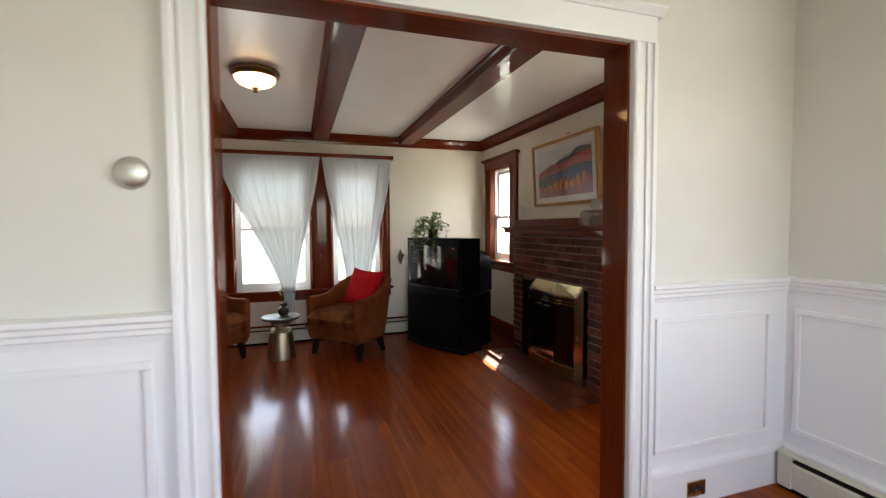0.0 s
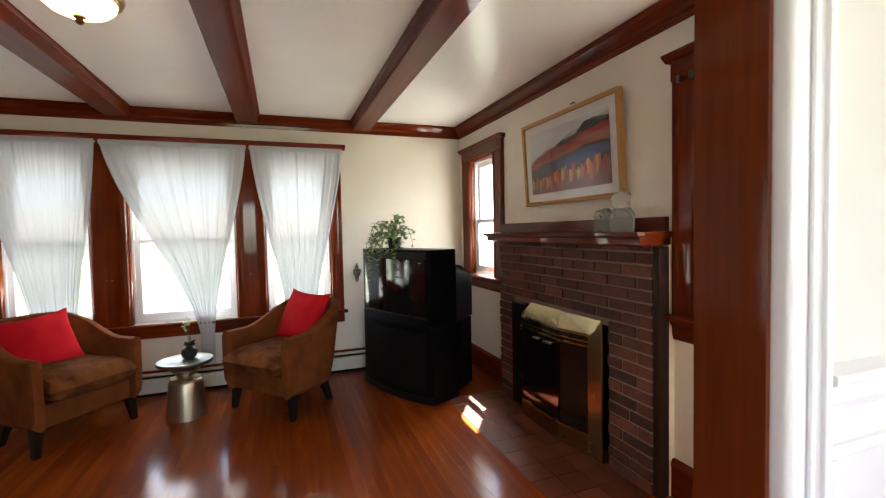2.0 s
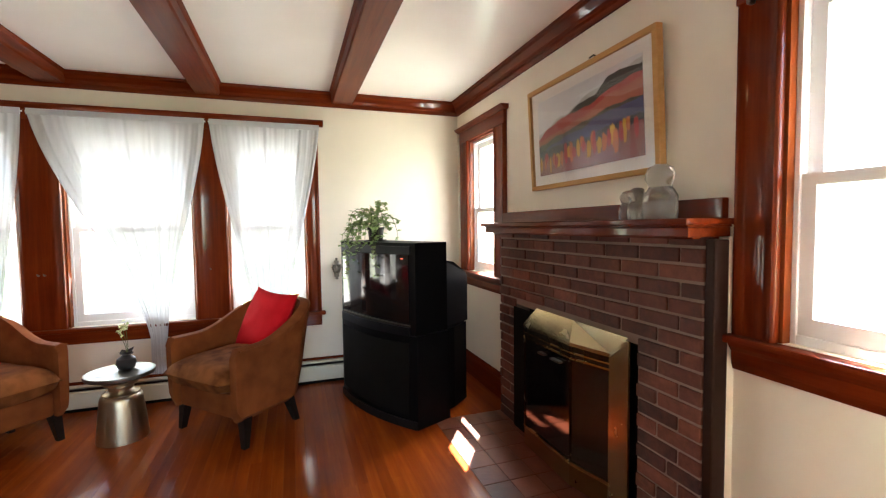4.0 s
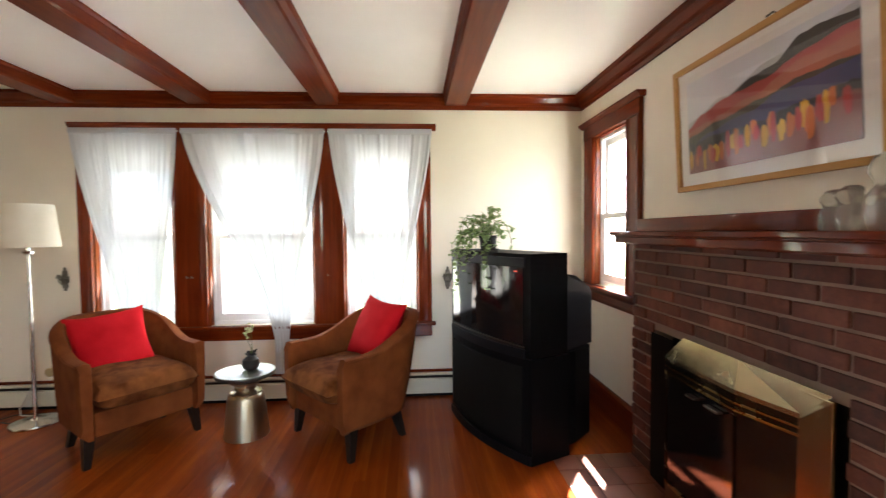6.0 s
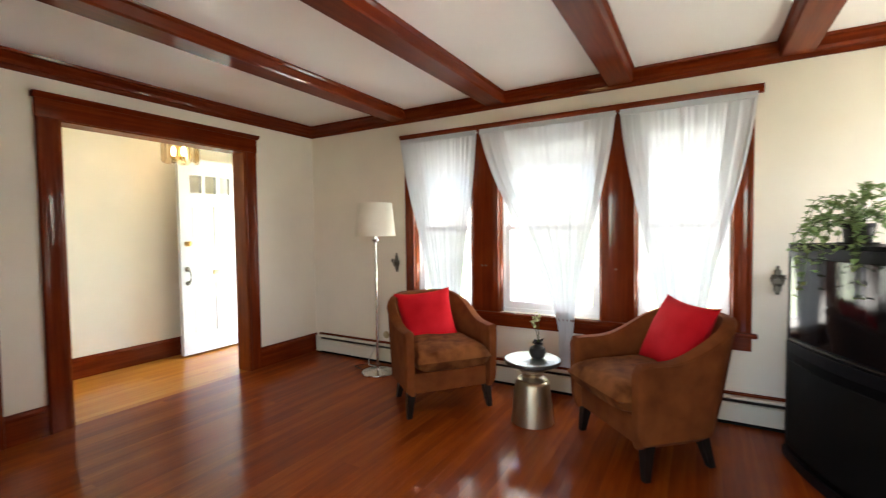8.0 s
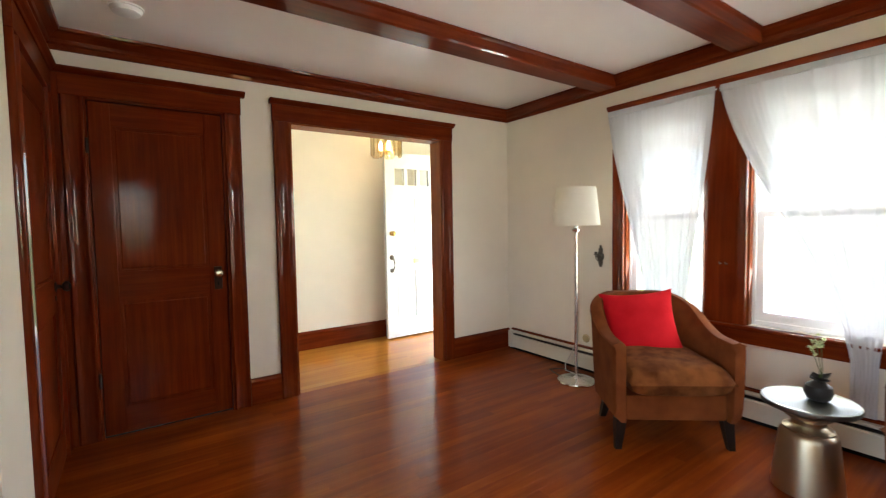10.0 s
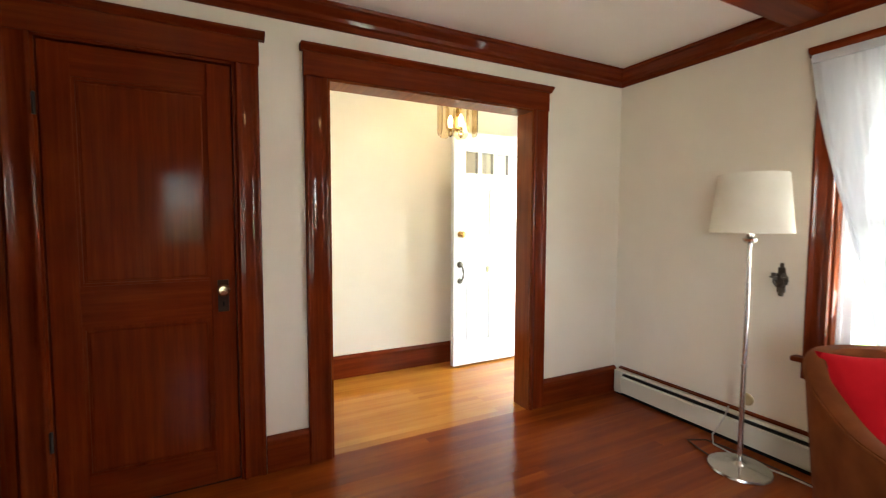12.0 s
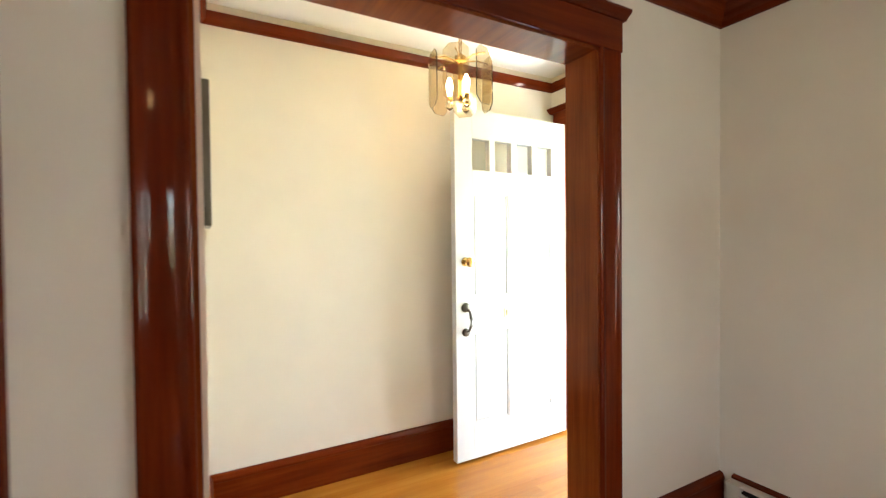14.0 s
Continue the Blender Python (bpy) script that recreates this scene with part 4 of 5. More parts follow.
lv = [bm.verts.new((-w, y, z)) for y, z, w in pro]
rv = [bm.verts.new((w, y, z)) for y, z, w in pro]
for i in range(len(pro)):
    j = (i + 1) % len(pro)
    bm.faces.new((lv[i], lv[j], rv[j], rv[i]))
bm.faces.new(lv)
bm.faces.new(rv)
part("rear_housing", bm, GREYBACK, tv, "tapered charcoal rear housing")
bm = bmesh.new()
pl = [(TB, 0.415), (0.38, 0.40), (0.565, 0.335)]
lo = [bm.verts.new((s * w, y, 0.03)) for s, seq in ((-1, pl), (1, pl[::-1])) for y, w in seq]
hi = [bm.verts.new((s * w, y, 0.595)) for s, seq in ((-1, pl), (1, pl[::-1])) for y, w in seq]
bm.faces.new(lo)
bm.faces.new(hi)
for i in range(6):
    j = (i + 1) % 6
    bm.faces.new((lo[i], lo[j], hi[j], hi[i]))
part("rear_base", bm, BLACK, tv)

# ---- ivy in a dark pot on the television ----
ivy = thing("potted_ivy", "trailing green ivy in a small dark pot on the television", "plant", (1.505, 4.70, 1.193))
pot = part("pot", lathe([(0.042, 0), (0.050, 0.01), (0.056, 0.08), (0.062, 0.085), (0.062, 0.10), (0.050, 0.10), (0.046, 0.085), (0, 0.085)], 22), VASE, ivy, "dark plastic pot", True)
part("saucer", lathe([(0.06, 0), (0.075, 0.004), (0.078, 0.012), (0.07, 0.010), (0, 0.006)], 22), VASE, pot, "", True)
rg = random.Random(5)
stems, leaves = bmesh.new(), bmesh.new()


def leaf(bm, p, d, size):
    d = d.normalized()
    side = d.cross(Vector((rg.uniform(-0.4, 0.4), rg.uniform(-0.4, 0.4), 1))).normalized()
    up = side.cross(d).normalized()
    fold = up * size * 0.14
    pts = [p, p + d * size * 0.28 + side * size * 0.42 + fold, p + d * size * 0.55 + side * size * 0.30 + fold * 0.6, p + d * size, p + d * size * 0.55 - side * size * 0.30 + fold * 0.6, p + d * size * 0.28 - side * size * 0.42 + fold, p + d * size * 0.5]
    v = [bm.verts.new(q) for q in pts]
    bm.faces.new((v[0], v[1], v[2], v[6]))
    bm.faces.new((v[6], v[2], v[3]))
    bm.faces.new((v[6], v[3], v[4]))
    bm.faces.new((v[0], v[6], v[4], v[5]))


for s in range(42):
    ang = rg.uniform(0, 2 * math.pi)
    trail = s < 17
    if trail:
        ang = rg.uniform(radians(150), radians(262))
    out = Vector((math.cos(ang), math.sin(ang), 0))
    reach = rg.uniform(0.10, 0.22) if not trail else rg.uniform(0.20, 0.29)
    rise = rg.uniform(0.06, 0.17) if not trail else rg.uniform(0.04, 0.09)
    drop = rg.uniform(-0.10, 0.05) if not trail else rg.uniform(-0.34, -0.08)
    if s in (20, 21, 22):
        rise, reach, drop = 0.18, 0.10, 0.15
    pts = []
    k = 9
    for i in range(k + 1):
        f = i / k
        z = 0.09 + rise * math.sin(math.pi * min(1, f * 1.1)) * (1 - 0.3 * f) + drop * f * f
        pts.append(Vector((out.x * reach * math.sin(f * math.pi / 2), out.y * reach * math.sin(f * math.pi / 2), z)) + Vector((rg.uniform(-1, 1), rg.uniform(-1, 1), rg.uniform(-1, 1))) * 0.008 * f)
    # keep above the cabinet top where the stem is still over it
    for q in pts:
        local = Matrix.Rotation(radians(66.0), 3, "Z") @ (q + Vector((0.032, 0.10, 0)))
        if local.y > -0.04:
            q.z = max(q.z, 0.012)
    tube(pts, 0.0016, stems, 4)
    for i in range(2, k + 1):
        for c in range(2):
            d = Vector((rg.uniform(-1, 1), rg.uniform(-1, 1), rg.uniform(-0.6, 0.5))) + out * 0.5
            leaf(leaves, pts[i], d, rg.uniform(0.022, 0.042))
part("vine", stems, STEM, ivy)
part("foliage", leaves, LEAF, ivy, "small mid-green ivy leaves")


# ---- tub chairs ----
def tub_chair():
    t = thing("tub_chair", "brown suede tub armchair with dark tapered legs", "armchair", group="tub chairs by the window")
    W, DPT, R = 0.345, 0.345, 0.30

    def plan(f, inset):
        """Point along the U from one arm front (0) over the back to the other arm front (1)."""
        w, d, r = W - inset, DPT - inset, R - inset
        straight = d + 0.36 - r
        arc = math.pi / 2 * r
        flat = 2 * (w - r)
        total = 2 * straight + 2 * arc + flat
        s = f * total
        if s < straight:
            return (-w, -0.36 + s)
        s -= straight
        if s < arc:
            a = s / r
            return (-w + r - r * math.cos(a), d - r + r * math.sin(a))
        s -= arc
        if s < flat:
            return (-w + r + s, d)
        s -= flat
        if s < arc:
            a = s / r
            return (w - r + r * math.sin(a), d - r + r * math.cos(a))
        s -= arc
        return (w, d - r - s)

    bm = bmesh.new()
    N = 48
    rings = []
    for i in range(N + 1):
        f = i / N
        g = 1 - abs(2 * f - 1)
        top = 0.605 + 0.185 * smooth_step((g - 0.18) / 0.62)
        (xo, yo), (xi, yi) = plan(f, 0.0), plan(f, 0.07)
        lean = 0.02 * smooth_step(g * 1.3)
        bx, by = plan(f, 0.045)
        rake = 0.125 * smooth_step((yo + 0.10) / 0.42)
        by -= rake
        prof = [(bx, by, 0.165), (xo * 0.975, yo * 0.985 - rake * 0.92, 0.20), (xo * 0.99, yo - rake * 0.55, 0.36), (xo, yo + lean, top - 0.022), (xo * 0.97 + xi * 0.03, yo + lean - 0.004, top - 0.006), (xo * 0.6 + xi * 0.4, yo * 0.6 + yi * 0.4 + lean, top + 0.004), (xi * 0.9 + xo * 0.1, yi * 0.9 + yo * 0.1 + lean, top - 0.004), (xi, yi + lean, top - 0.022), (xi, yi - rake * 0.35, 0.42), (xi, yi - rake * 0.8, 0.24), (xi, yi - rake, 0.165)]
        if i in (0, N):
            mid = sum((Vector(p) for p in prof), Vector()) / len(prof)
            soft_end = [bm.verts.new(Vector(p).lerp(mid, 0.22) + Vector((0, -0.022, 0))) for p in prof]
        if i == 0:
            rings.append(soft_end)
        rings.append([bm.verts.new(p) for p in prof])
        if i == N:
            rings.append(soft_end)
    k = len(rings[0])
    for a, b in zip(rings, rings[1:]):
        for i in range(k):
            j = (i + 1) % k
            bm.faces.new((a[i], a[j], b[j], b[i]))
    bm.faces.new(rings[0])
    bm.faces.new(rings[-1])
    shell = part("shell", bm, SUEDE, t, "rounded back and arms in brown suede", True)
    # piping along the outer top edge
    part("piping", tube([((lambda q, g: (q[0] * 1.004, q[1] * 1.004 + 0.02 * smooth_step(g * 1.3), 0.605 + 0.185 * smooth_step((g - 0.18) / 0.62) - 0.014))(plan(i / 60, 0.0), 1 - abs(2 * i / 60 - 1))) for i in range(61)], 0.005, sides=6), SUEDE, shell, "suede piping", True)
    part("seat_base", boxes((-0.27, 0.27, -0.345, 0.14, 0.17, 0.315), bevel=0.02), SUEDE, t, "", True)
    bm = bmesh.new()
    n = 20
    for side in (1, -1):
        rows = []
        for iy in range(n + 1):
            r = []
            for ix in range(n + 1):
                u, v = 2 * ix / n - 1, 2 * iy / n - 1
                x = 0.274 * u
                y = -0.105 + 0.335 * v
                if v > 0.3:
                    x *= 1 - 0.20 * ((v - 0.3) / 0.7) ** 2
                e = (1 - abs(u) ** 7) * (1 - abs(v) ** 7)
                h = 0.072 * max(e, 0) ** 0.45 * (0.85 + 0.2 * (1 - u * u) * (1 - v * v))
                z = 0.402 + side * h * 1.35 + (0.014 * noise.noise(Vector((x * 7, y * 7, 1))) * e if side > 0 else 0)
                r.append((x, y, z))
            rows.append(r)
        vs = [[bm.verts.new(p) for p in r] for r in rows]
        for a, b in zip(vs, vs[1:]):
            for i in range(n):
                bm.faces.new((a[i], a[i + 1], b[i + 1], b[i]))
    bmesh.ops.remove_doubles(bm, verts=bm.verts, dist=1e-4)
    part("seat_cushion", bm, SUEDE2, t, "plump mottled suede seat cushion", True)
    for x, y, rx, ry in ((-0.285, -0.295, -0.02, -0.02), (0.285, -0.295, 0.02, -0.02), (-0.235, 0.07, -0.03, 0.045), (0.235, 0.07, 0.03, 0.045)):
        bm = bmesh.new()
        lo = [bm.verts.new((x + rx + sx * 0.017, y + ry + sy * 0.017, 0)) for sx, sy in ((-1, -1), (1, -1), (1, 1), (-1, 1))]
        hi = [bm.verts.new((x + sx * 0.03, y + sy * 0.03, 0.185)) for sx, sy in ((-1, -1), (1, -1), (1, 1), (-1, 1))]
        bm.faces.new(lo)
        bm.faces.new(hi)
        for i in range(4):
            bm.faces.new((lo[i], lo[(i + 1) % 4], hi[(i + 1) % 4], hi[i]))
        part("leg", bm, LEGW, t, "tapered ebony leg")
    return t


chair_a = tub_chair()
chair_a.matrix_world = pose(0.66, 4.765, 0, 0, 0, -47)
copy_thing(chair_a, pose(-0.90, 4.81, 0, 0, 0, 51))


def pillow(loc, rot):
    bm = bmesh.new()
    n = 18
    for side in (1, -1):
        vs = []
        for iy in range(n + 1):
            r = []
            for ix in range(n + 1):
                u, v = 2 * ix / n - 1, 2 * iy / n - 1
                pinch = 1 - 0.12 * (1 - abs(v) ** 2.2) * abs(u) ** 4
                pinch2 = 1 - 0.12 * (1 - abs(u) ** 2.2) * abs(v) ** 4
                e = max(0, (1 - u * u) * (1 - v * v))
                z = side * 0.085 * e ** 0.5 + 0.008 * noise.noise(Vector((u * 2.3, v * 2.3, side))) * e
                r.append(bm.verts.new((0.228 * u * pinch, 0.228 * v * pinch2, z)))
            vs.append(r)
        for a, b in zip(vs, vs[1:]):
            for i in range(n):
                bm.faces.new((a[i], a[i + 1], b[i + 1], b[i]))
    bmesh.ops.remove_doubles(bm, verts=bm.verts, dist=1e-4)
    o = part("throw_pillow", bm, RED, None, "", True)
    o.matrix_world = Matrix.Translation(loc) @ rot
    return tagged(o, "bright red square throw pillow on a tub chair", "pillow", "red pillows")


# local z of a pillow points out of the chair's back, towards its front
def lean(yaw, tip, spin):
    return (Matrix.Rotation(radians(yaw), 4, "Z") @ Matrix.Rotation(radians(90 - tip), 4, "X") @ Matrix.Rotation(radians(spin), 4, "Z"))


pillow((0.745, 4.845, 0.65), lean(-50, 26, -3))
pillow((-0.985, 4.83, 0.612), lean(40, 30, 6))

# ---- side table with vase ----
table = thing("side_table", "round champagne metal drum side table between the chairs", "side table", (-0.10, 4.75, 0))
part("base", lathe([(0.140, 0), (0.140, 0.006), (0.114, 0.255), (0.110, 0.270), (0.098, 0.282)], 40), TABLEM, table, "flared brushed metal base", True)
part("neck", lathe([(0.098, 0.2825), (0.099, 0.290), (0.074, 0.300), (0.066, 0.312), (0.068, 0.330), (0.096, 0.350), (0.098, 0.362), (0.07, 0.374), (0.07, 0.395)], 40), TABLEM, table, "turned metal neck", True)
part("tabletop", lathe([(0.15, 0.392), (0.183, 0.398), (0.188, 0.410), (0.186, 0.422), (0.176, 0.4235), (0.17, 0.420), (0, 0.420)], 48), metal("silver_tray", (0.16, 0.165, 0.15), 0.42), table, "round silvery tray top", True)
vase = thing("vase", "small dark round vase with pale orchid sprigs", "vase", (-0.075, 4.78, 0.4205))
part("body", lathe([(0.028, 0), (0.046, 0.012), (0.056, 0.04), (0.050, 0.07), (0.026, 0.088), (0.020, 0.092), (0.016, 0.086), (0, 0.06)], 26), VASE, vase, "dark glazed body", True)
bm, fl, lv2 = bmesh.new(), bmesh.new(), bmesh.new()
for k in range(3):
    top = Vector((-0.035 + 0.014 * k, 0.01 * k, 0.24 + 0.025 * k))
    pts = [Vector((0, 0, 0.06)), Vector((0.006 * k, 0.004, 0.14)), top * 0.85 + Vector((0.006, 0, 0.02)), top]
    tube(pts, 0.002, bm, 5)
    for c in range(5):
        p = pts[2].lerp(top, c / 4) + Vector((rg.uniform(-1, 1), rg.uniform(-1, 1), rg.uniform(-1, 1))) * 0.016
        for q in range(4):
            leaf(fl, p, Vector((rg.uniform(-1, 1), rg.uniform(-1, 1), rg.uniform(-0.5, 1))), 0.022)
for k in range(5):
    leaf(lv2, Vector((0, 0, 0.085)), Vector((rg.uniform(-1, 1), rg.uniform(-1, 1), 0.5)), 0.07)
part("stem", bm, STEM, vase)
part("blossom", fl, PETAL, vase, "pale yellow-green blossoms")
part("foliage", lv2, VASE, vase, "dark leaves at the vase mouth")

# ---- floor lamp ----
lamp = thing("floor_lamp", "chrome floor lamp with a cream drum shade, unlit", "floor lamp", (-1.66, 5.05, 0))
part("base", lathe([(0.145, 0.0), (0.148, 0.008), (0.144, 0.018), (0.04, 0.028), (0.022, 0.038), (0.013, 0.05)], 40), CHROME, lamp, "round chrome base", True)
part("pole", lathe([(0.0125, 0.04), (0.0125, 0.55), (0.016, 0.553), (0.016, 0.562), (0.0115, 0.565), (0.0115, 0.98), (0.014, 0.983), (0.014, 0.99), (0.010, 0.993), (0.010, 1.22)], 18), CHROME, lamp, "chrome pole", True)
part("socket", lathe([(0.012, 1.19), (0.03, 1.20), (0.034, 1.215), (0.018, 1.225), (0.018, 1.29), (0, 1.295)], 18), CHROME, lamp, "", True)
bm = lathe([(0.182, 1.245), (0.150, 1.54), (0.147, 1.54), (0.179, 1.245)], 48)
bmesh.ops.delete(bm, geom=[f for f in bm.faces if len(f.verts) > 4], context="FACES_ONLY")
part("shade", bm, SHADE, lamp, "cream fabric drum shade", True)
part("shade_spider", boxes((-0.178, 0.178, -0.003, 0.003, 1.248, 1.252), (-0.003, 0.003, -0.178, 0.178, 1.248, 1.252)), CHROME, lamp)
cord = part("lamp_cord", tube([(-1.78, 5.03, 0.006), (-1.88, 5.06, 0.006), (-1.98, 5.10, 0.006), (-1.93, 5.2, 0.006), (-1.78, 5.22, 0.006), (-1.5, 5.22, 0.006), (-1.3, 5.2, 0.006)], 0.004, sides=6), plastic("brown_cord", (0.05, 0.03, 0.02)))
tagged(cord, "thin brown lamp cord lying on the floor", "cord")
cord2 = part("white_cord", tube([(-1.86, 5.29, 0.22), (-1.86, 5.25, 0.16), (-1.90, 5.21, 0.05), (-1.88, 5.19, 0.006), (-1.75, 5.17, 0.006), (-1.62, 5.18, 0.006), (-1.5, 5.2, 0.006), (-1.35, 5.2, 0.006)], 0.0045, sides=6), plastic("pale_cord", (0.5, 0.48, 0.44)))
tagged(cord2, "pale cable running over the heater to the floor", "cord")


# ---- baseboard heaters ----
def heater(name, axis, face, out, u0, u1, label):
    t = thing(name, label, "radiator", kind="")

    def run(pro, mat, nm):
        s, e = ((u0, face, 0), (u1, face, 0)) if axis == 0 else ((face, u0, 0), (face, u1, 0))
        return part(nm, extrude_profile(pro, s, e, (0, out, 0) if axis == 0 else (out, 0, 0)), mat, t)

    run([(0, 0.02), (0.006, 0.02), (0.006, 0.185), (0.045, 0.185), (0.055, 0.178), (0.055, 0.172), (0, 0.178)], HEATER, "back_panel")
    run([(0.056, 0.026), (0.062, 0.026), (0.062, 0.138), (0.052, 0.146), (0.048, 0.146), (0.056, 0.138)], HEATER, "front_panel")
    run([(0.012, 0.055), (0.046, 0.055), (0.046, 0.135), (0.012, 0.135)], SOOT, "fins")
    run([(0.030, 0.152), (0.052, 0.150), (0.054, 0.158), (0.030, 0.160)], DARKMETAL, "damper")
    run([(0.0, 0.0), (0.050, 0.0), (0.050, 0.026), (0.0, 0.026)], SOOT, "foot")
    run([(0.0, 0.186), (0.020, 0.186), (0.022, 0.198), (0.0, 0.204)], WOODX if out and axis == 0 and face == Y1 else WHITE, "cap_strip")
    for a, b in ((u0 - 0.002, u0 + 0.06), (u1 - 0.06, u1 + 0.002)):
        lo, hi = sorted((face, face + out * 0.066))
        part("end_cap", boxes((a, b, lo, hi, 0.018, 0.184) if axis == 0 else (lo, hi, a, b, 0.018, 0.184), bevel=0.004), HEATER, t)
    return t


heater("baseboard_heater", 0, Y1, -1, -2.70, 1.55, "beige enamel baseboard heater under the windows")
heater("baseboard_heater", 1, DX1 - 0.03, -1, -0.9, 1.54, "beige enamel baseboard heater in the dining room")


# ---- wall sconces, outlets, sensors ----
def sconce(x, z):
    t = thing("candle_sconce", "small ornate pewter wall sconce beside the windows", "sconce", (x, Y1, z), 0, "pewter sconces")
    bm = bmesh.new()
    for zz, w, h in ((0.0, 0.030, 0.05), (0.048, 0.018, 0.045), (-0.045, 0.020, 0.045), (0.082, 0.009, 0.025), (-0.075, 0.012, 0.025)):
        box(bm, -w, w, -0.012, -0.001, zz - h / 2, zz + h / 2, 0.005)
    part("back_plate", bm, PEWTER, t)
    for k in (-1, 1):
        arm = part("arm", tube([(0, -0.01, -0.02), (0.012 * k, -0.03, -0.035), (0.024 * k, -0.036, -0.015), (0.025 * k, -0.036, 0.01)], 0.005), PEWTER, t, "", True)
        part("cup", lathe([(0.006, 0.01), (0.019, 0.014), (0.019, 0.02), (0.011, 0.022), (0.012, 0.04), (0.008, 0.04), (0, 0.03)], 14, m=Matrix.Translation((0.025 * k, -0.036, 0))), PEWTER, arm, "", True)
    for k in range(6):
        a = k * math.pi / 3
        part("leaf_ornament", lathe([(0.004, -0.002), (0.011, 0.002), (0.004, 0.010), (0, 0.012)], 10, m=Matrix.Translation((0.026 * math.cos(a), -0.010, 0.035 * math.sin(a))) @ Matrix.Rotation(radians(90), 4, "X")), PEWTER, t, "", True)


for sx_, sz_ in ((-1.655, 0.985), (1.285, 0.945)):
    sconce(sx_, sz_)
dome = part("wall_sensor", lathe([(0.048, 0), (0.050, 0.006), (0.047, 0.016), (0.038, 0.024), (0.020, 0.028), (0, 0.029)], 30, m=Matrix.Translation((-0.387, DY1, 1.482)) @ Matrix.Rotation(radians(90), 4, "X")), metal("satin_nickel", (0.62, 0.60, 0.56), 0.42), None, "", True)
tagged(dome, "round satin nickel thermostat on the dining wall", "thermostat")
out = thing("outlet", "brass wall outlet plate in the white baseboard", "outlet", (1.838, DY1 - 0.022, 0.078))
part("cover_plate", boxes((-0.055, 0.055, -0.006, 0, -0.036, 0.036), bevel=0.003), BRASS, out)
for k in (-1, 1):
    part("socket", lathe([(0.016, 0.004), (0.016, 0.009), (0, 0.009)], 16, m=Matrix.Translation((0.021 * k, 0, 0)) @ Matrix.Rotation(radians(90), 4, "X")), VASE, out, "dark socket face", True)
jack = part("phone_jack", lathe([(0.036, 0), (0.036, 0.006), (0.030, 0.012), (0, 0.013)], 24, m=Matrix.Translation((-1.80, Y1, 0.27)) @ Matrix.Rotation(radians(90), 4, "X")), IVORY, None, "", True)
tagged(jack, "round ivory cable plate above the heater", "wall plate")
smoke = thing("smoke_detector", "round white smoke detector on the ceiling", "smoke detector", (-2.235, 2.225, ZC))
part("body", lathe([(0.072, 0), (0.072, -0.012), (0.062, -0.028), (0.045, -0.034), (0, -0.035)], 32), SASH, smoke, "", True)
part("mounting_ring", lathe([(0.078, -0.0005), (0.078, -0.008), (0.070, -0.009)], 32), SASH, smoke, "", True)
hallpic = thing("small_frame", "small dark grey frame on the hall wall", "picture", (-3.22, HY0, 1.58))
part("frame", boxes((-0.16, 0.16, 0, 0.022, -0.22, 0.22), bevel=0.003), PEWTER, hallpic)
part("face", boxes((-0.135, 0.135, 0.022, 0.0235, -0.205, 0.205)), MAT, hallpic)

for hx_, hz_ in ((-0.735, 0.985), (-0.70, 0.985), (0.335, 0.985)):
    h_ = part("tieback_hook", tube([(hx_, Y1 - 0.026, hz_), (hx_, Y1 - 0.045, hz_), (hx_, Y1 - 0.052, hz_ + 0.012)], 0.0045, sides=8), PEWTER, None, "", True)
    tagged(h_, "tiny metal curtain tieback hook on the casing", "hook", "tieback hooks")
valve = thing("heater_valve", "dark round heater valve behind the side table", "valve", (0.17, Y1 - 0.062, 0.205))
part("knob", lathe([(0.022, 0), (0.026, 0.006), (0.026, 0.028), (0.018, 0.034), (0, 0.035)], 18, m=Matrix.Rotation(radians(90), 4, "X")), VASE, valve, "", True)
part("bracket", boxes((-0.03, 0.03, -0.004, 0.06, -0.02, -0.005)), DARKMETAL, valve)
for yb in (2.60, 2.535):
    b_ = part("rod_bracket", boxes((X1 - 0.05, X1 - 0.024, yb - 0.008, yb + 0.008, 2.0, 2.035), bevel=0.004), PEWTER)
    tagged(b_, "small metal curtain rod bracket on the casing", "bracket", "rod brackets")
for zh in (0.32, 1.72):
    h_ = part("door_hinge", lathe([(0.007, 0), (0.007, 0.085), (0.004, 0.09), (0, 0.092)], 12, m=Matrix.Translation((X0 + 0.03, CLO0 + 0.006, zh))), DARKMETAL, None, "", True)
    tagged(h_, "dark metal hinge knuckle of the closet door", "hinge", "closet door hinges", "structure")

# ---- ceiling lamp ----
cl = thing("ceiling_lamp", "flush ceiling lamp, lit frosted bowl with bronze rim", "ceiling lamp", (-0.172, 3.36, ZC))
part("rim", lathe([(0.150, -0.0005), (0.162, -0.012), (0.162, -0.030), (0.150, -0.036), (0.154, -0.046), (0.140, -0.054), (0.128, -0.050), (0.128, -0.01)], 44), OLDBRASS, cl, "antique bronze rim", True)
bowl = part("bowl", lathe([(0.136, -0.050), (0.128, -0.072), (0.105, -0.094), (0.070, -0.110), (0.03, -0.117), (0, -0.118)], 40), BOWL, cl, "glowing frosted glass bowl", True)
part("finial", lathe([(0.004, -0.112), (0.022, -0.116), (0.024, -0.124), (0.012, -0.130), (0.018, -0.140), (0.012, -0.150), (0, -0.156)], 20), OLDBRASS, bowl, "bronze finial", True)

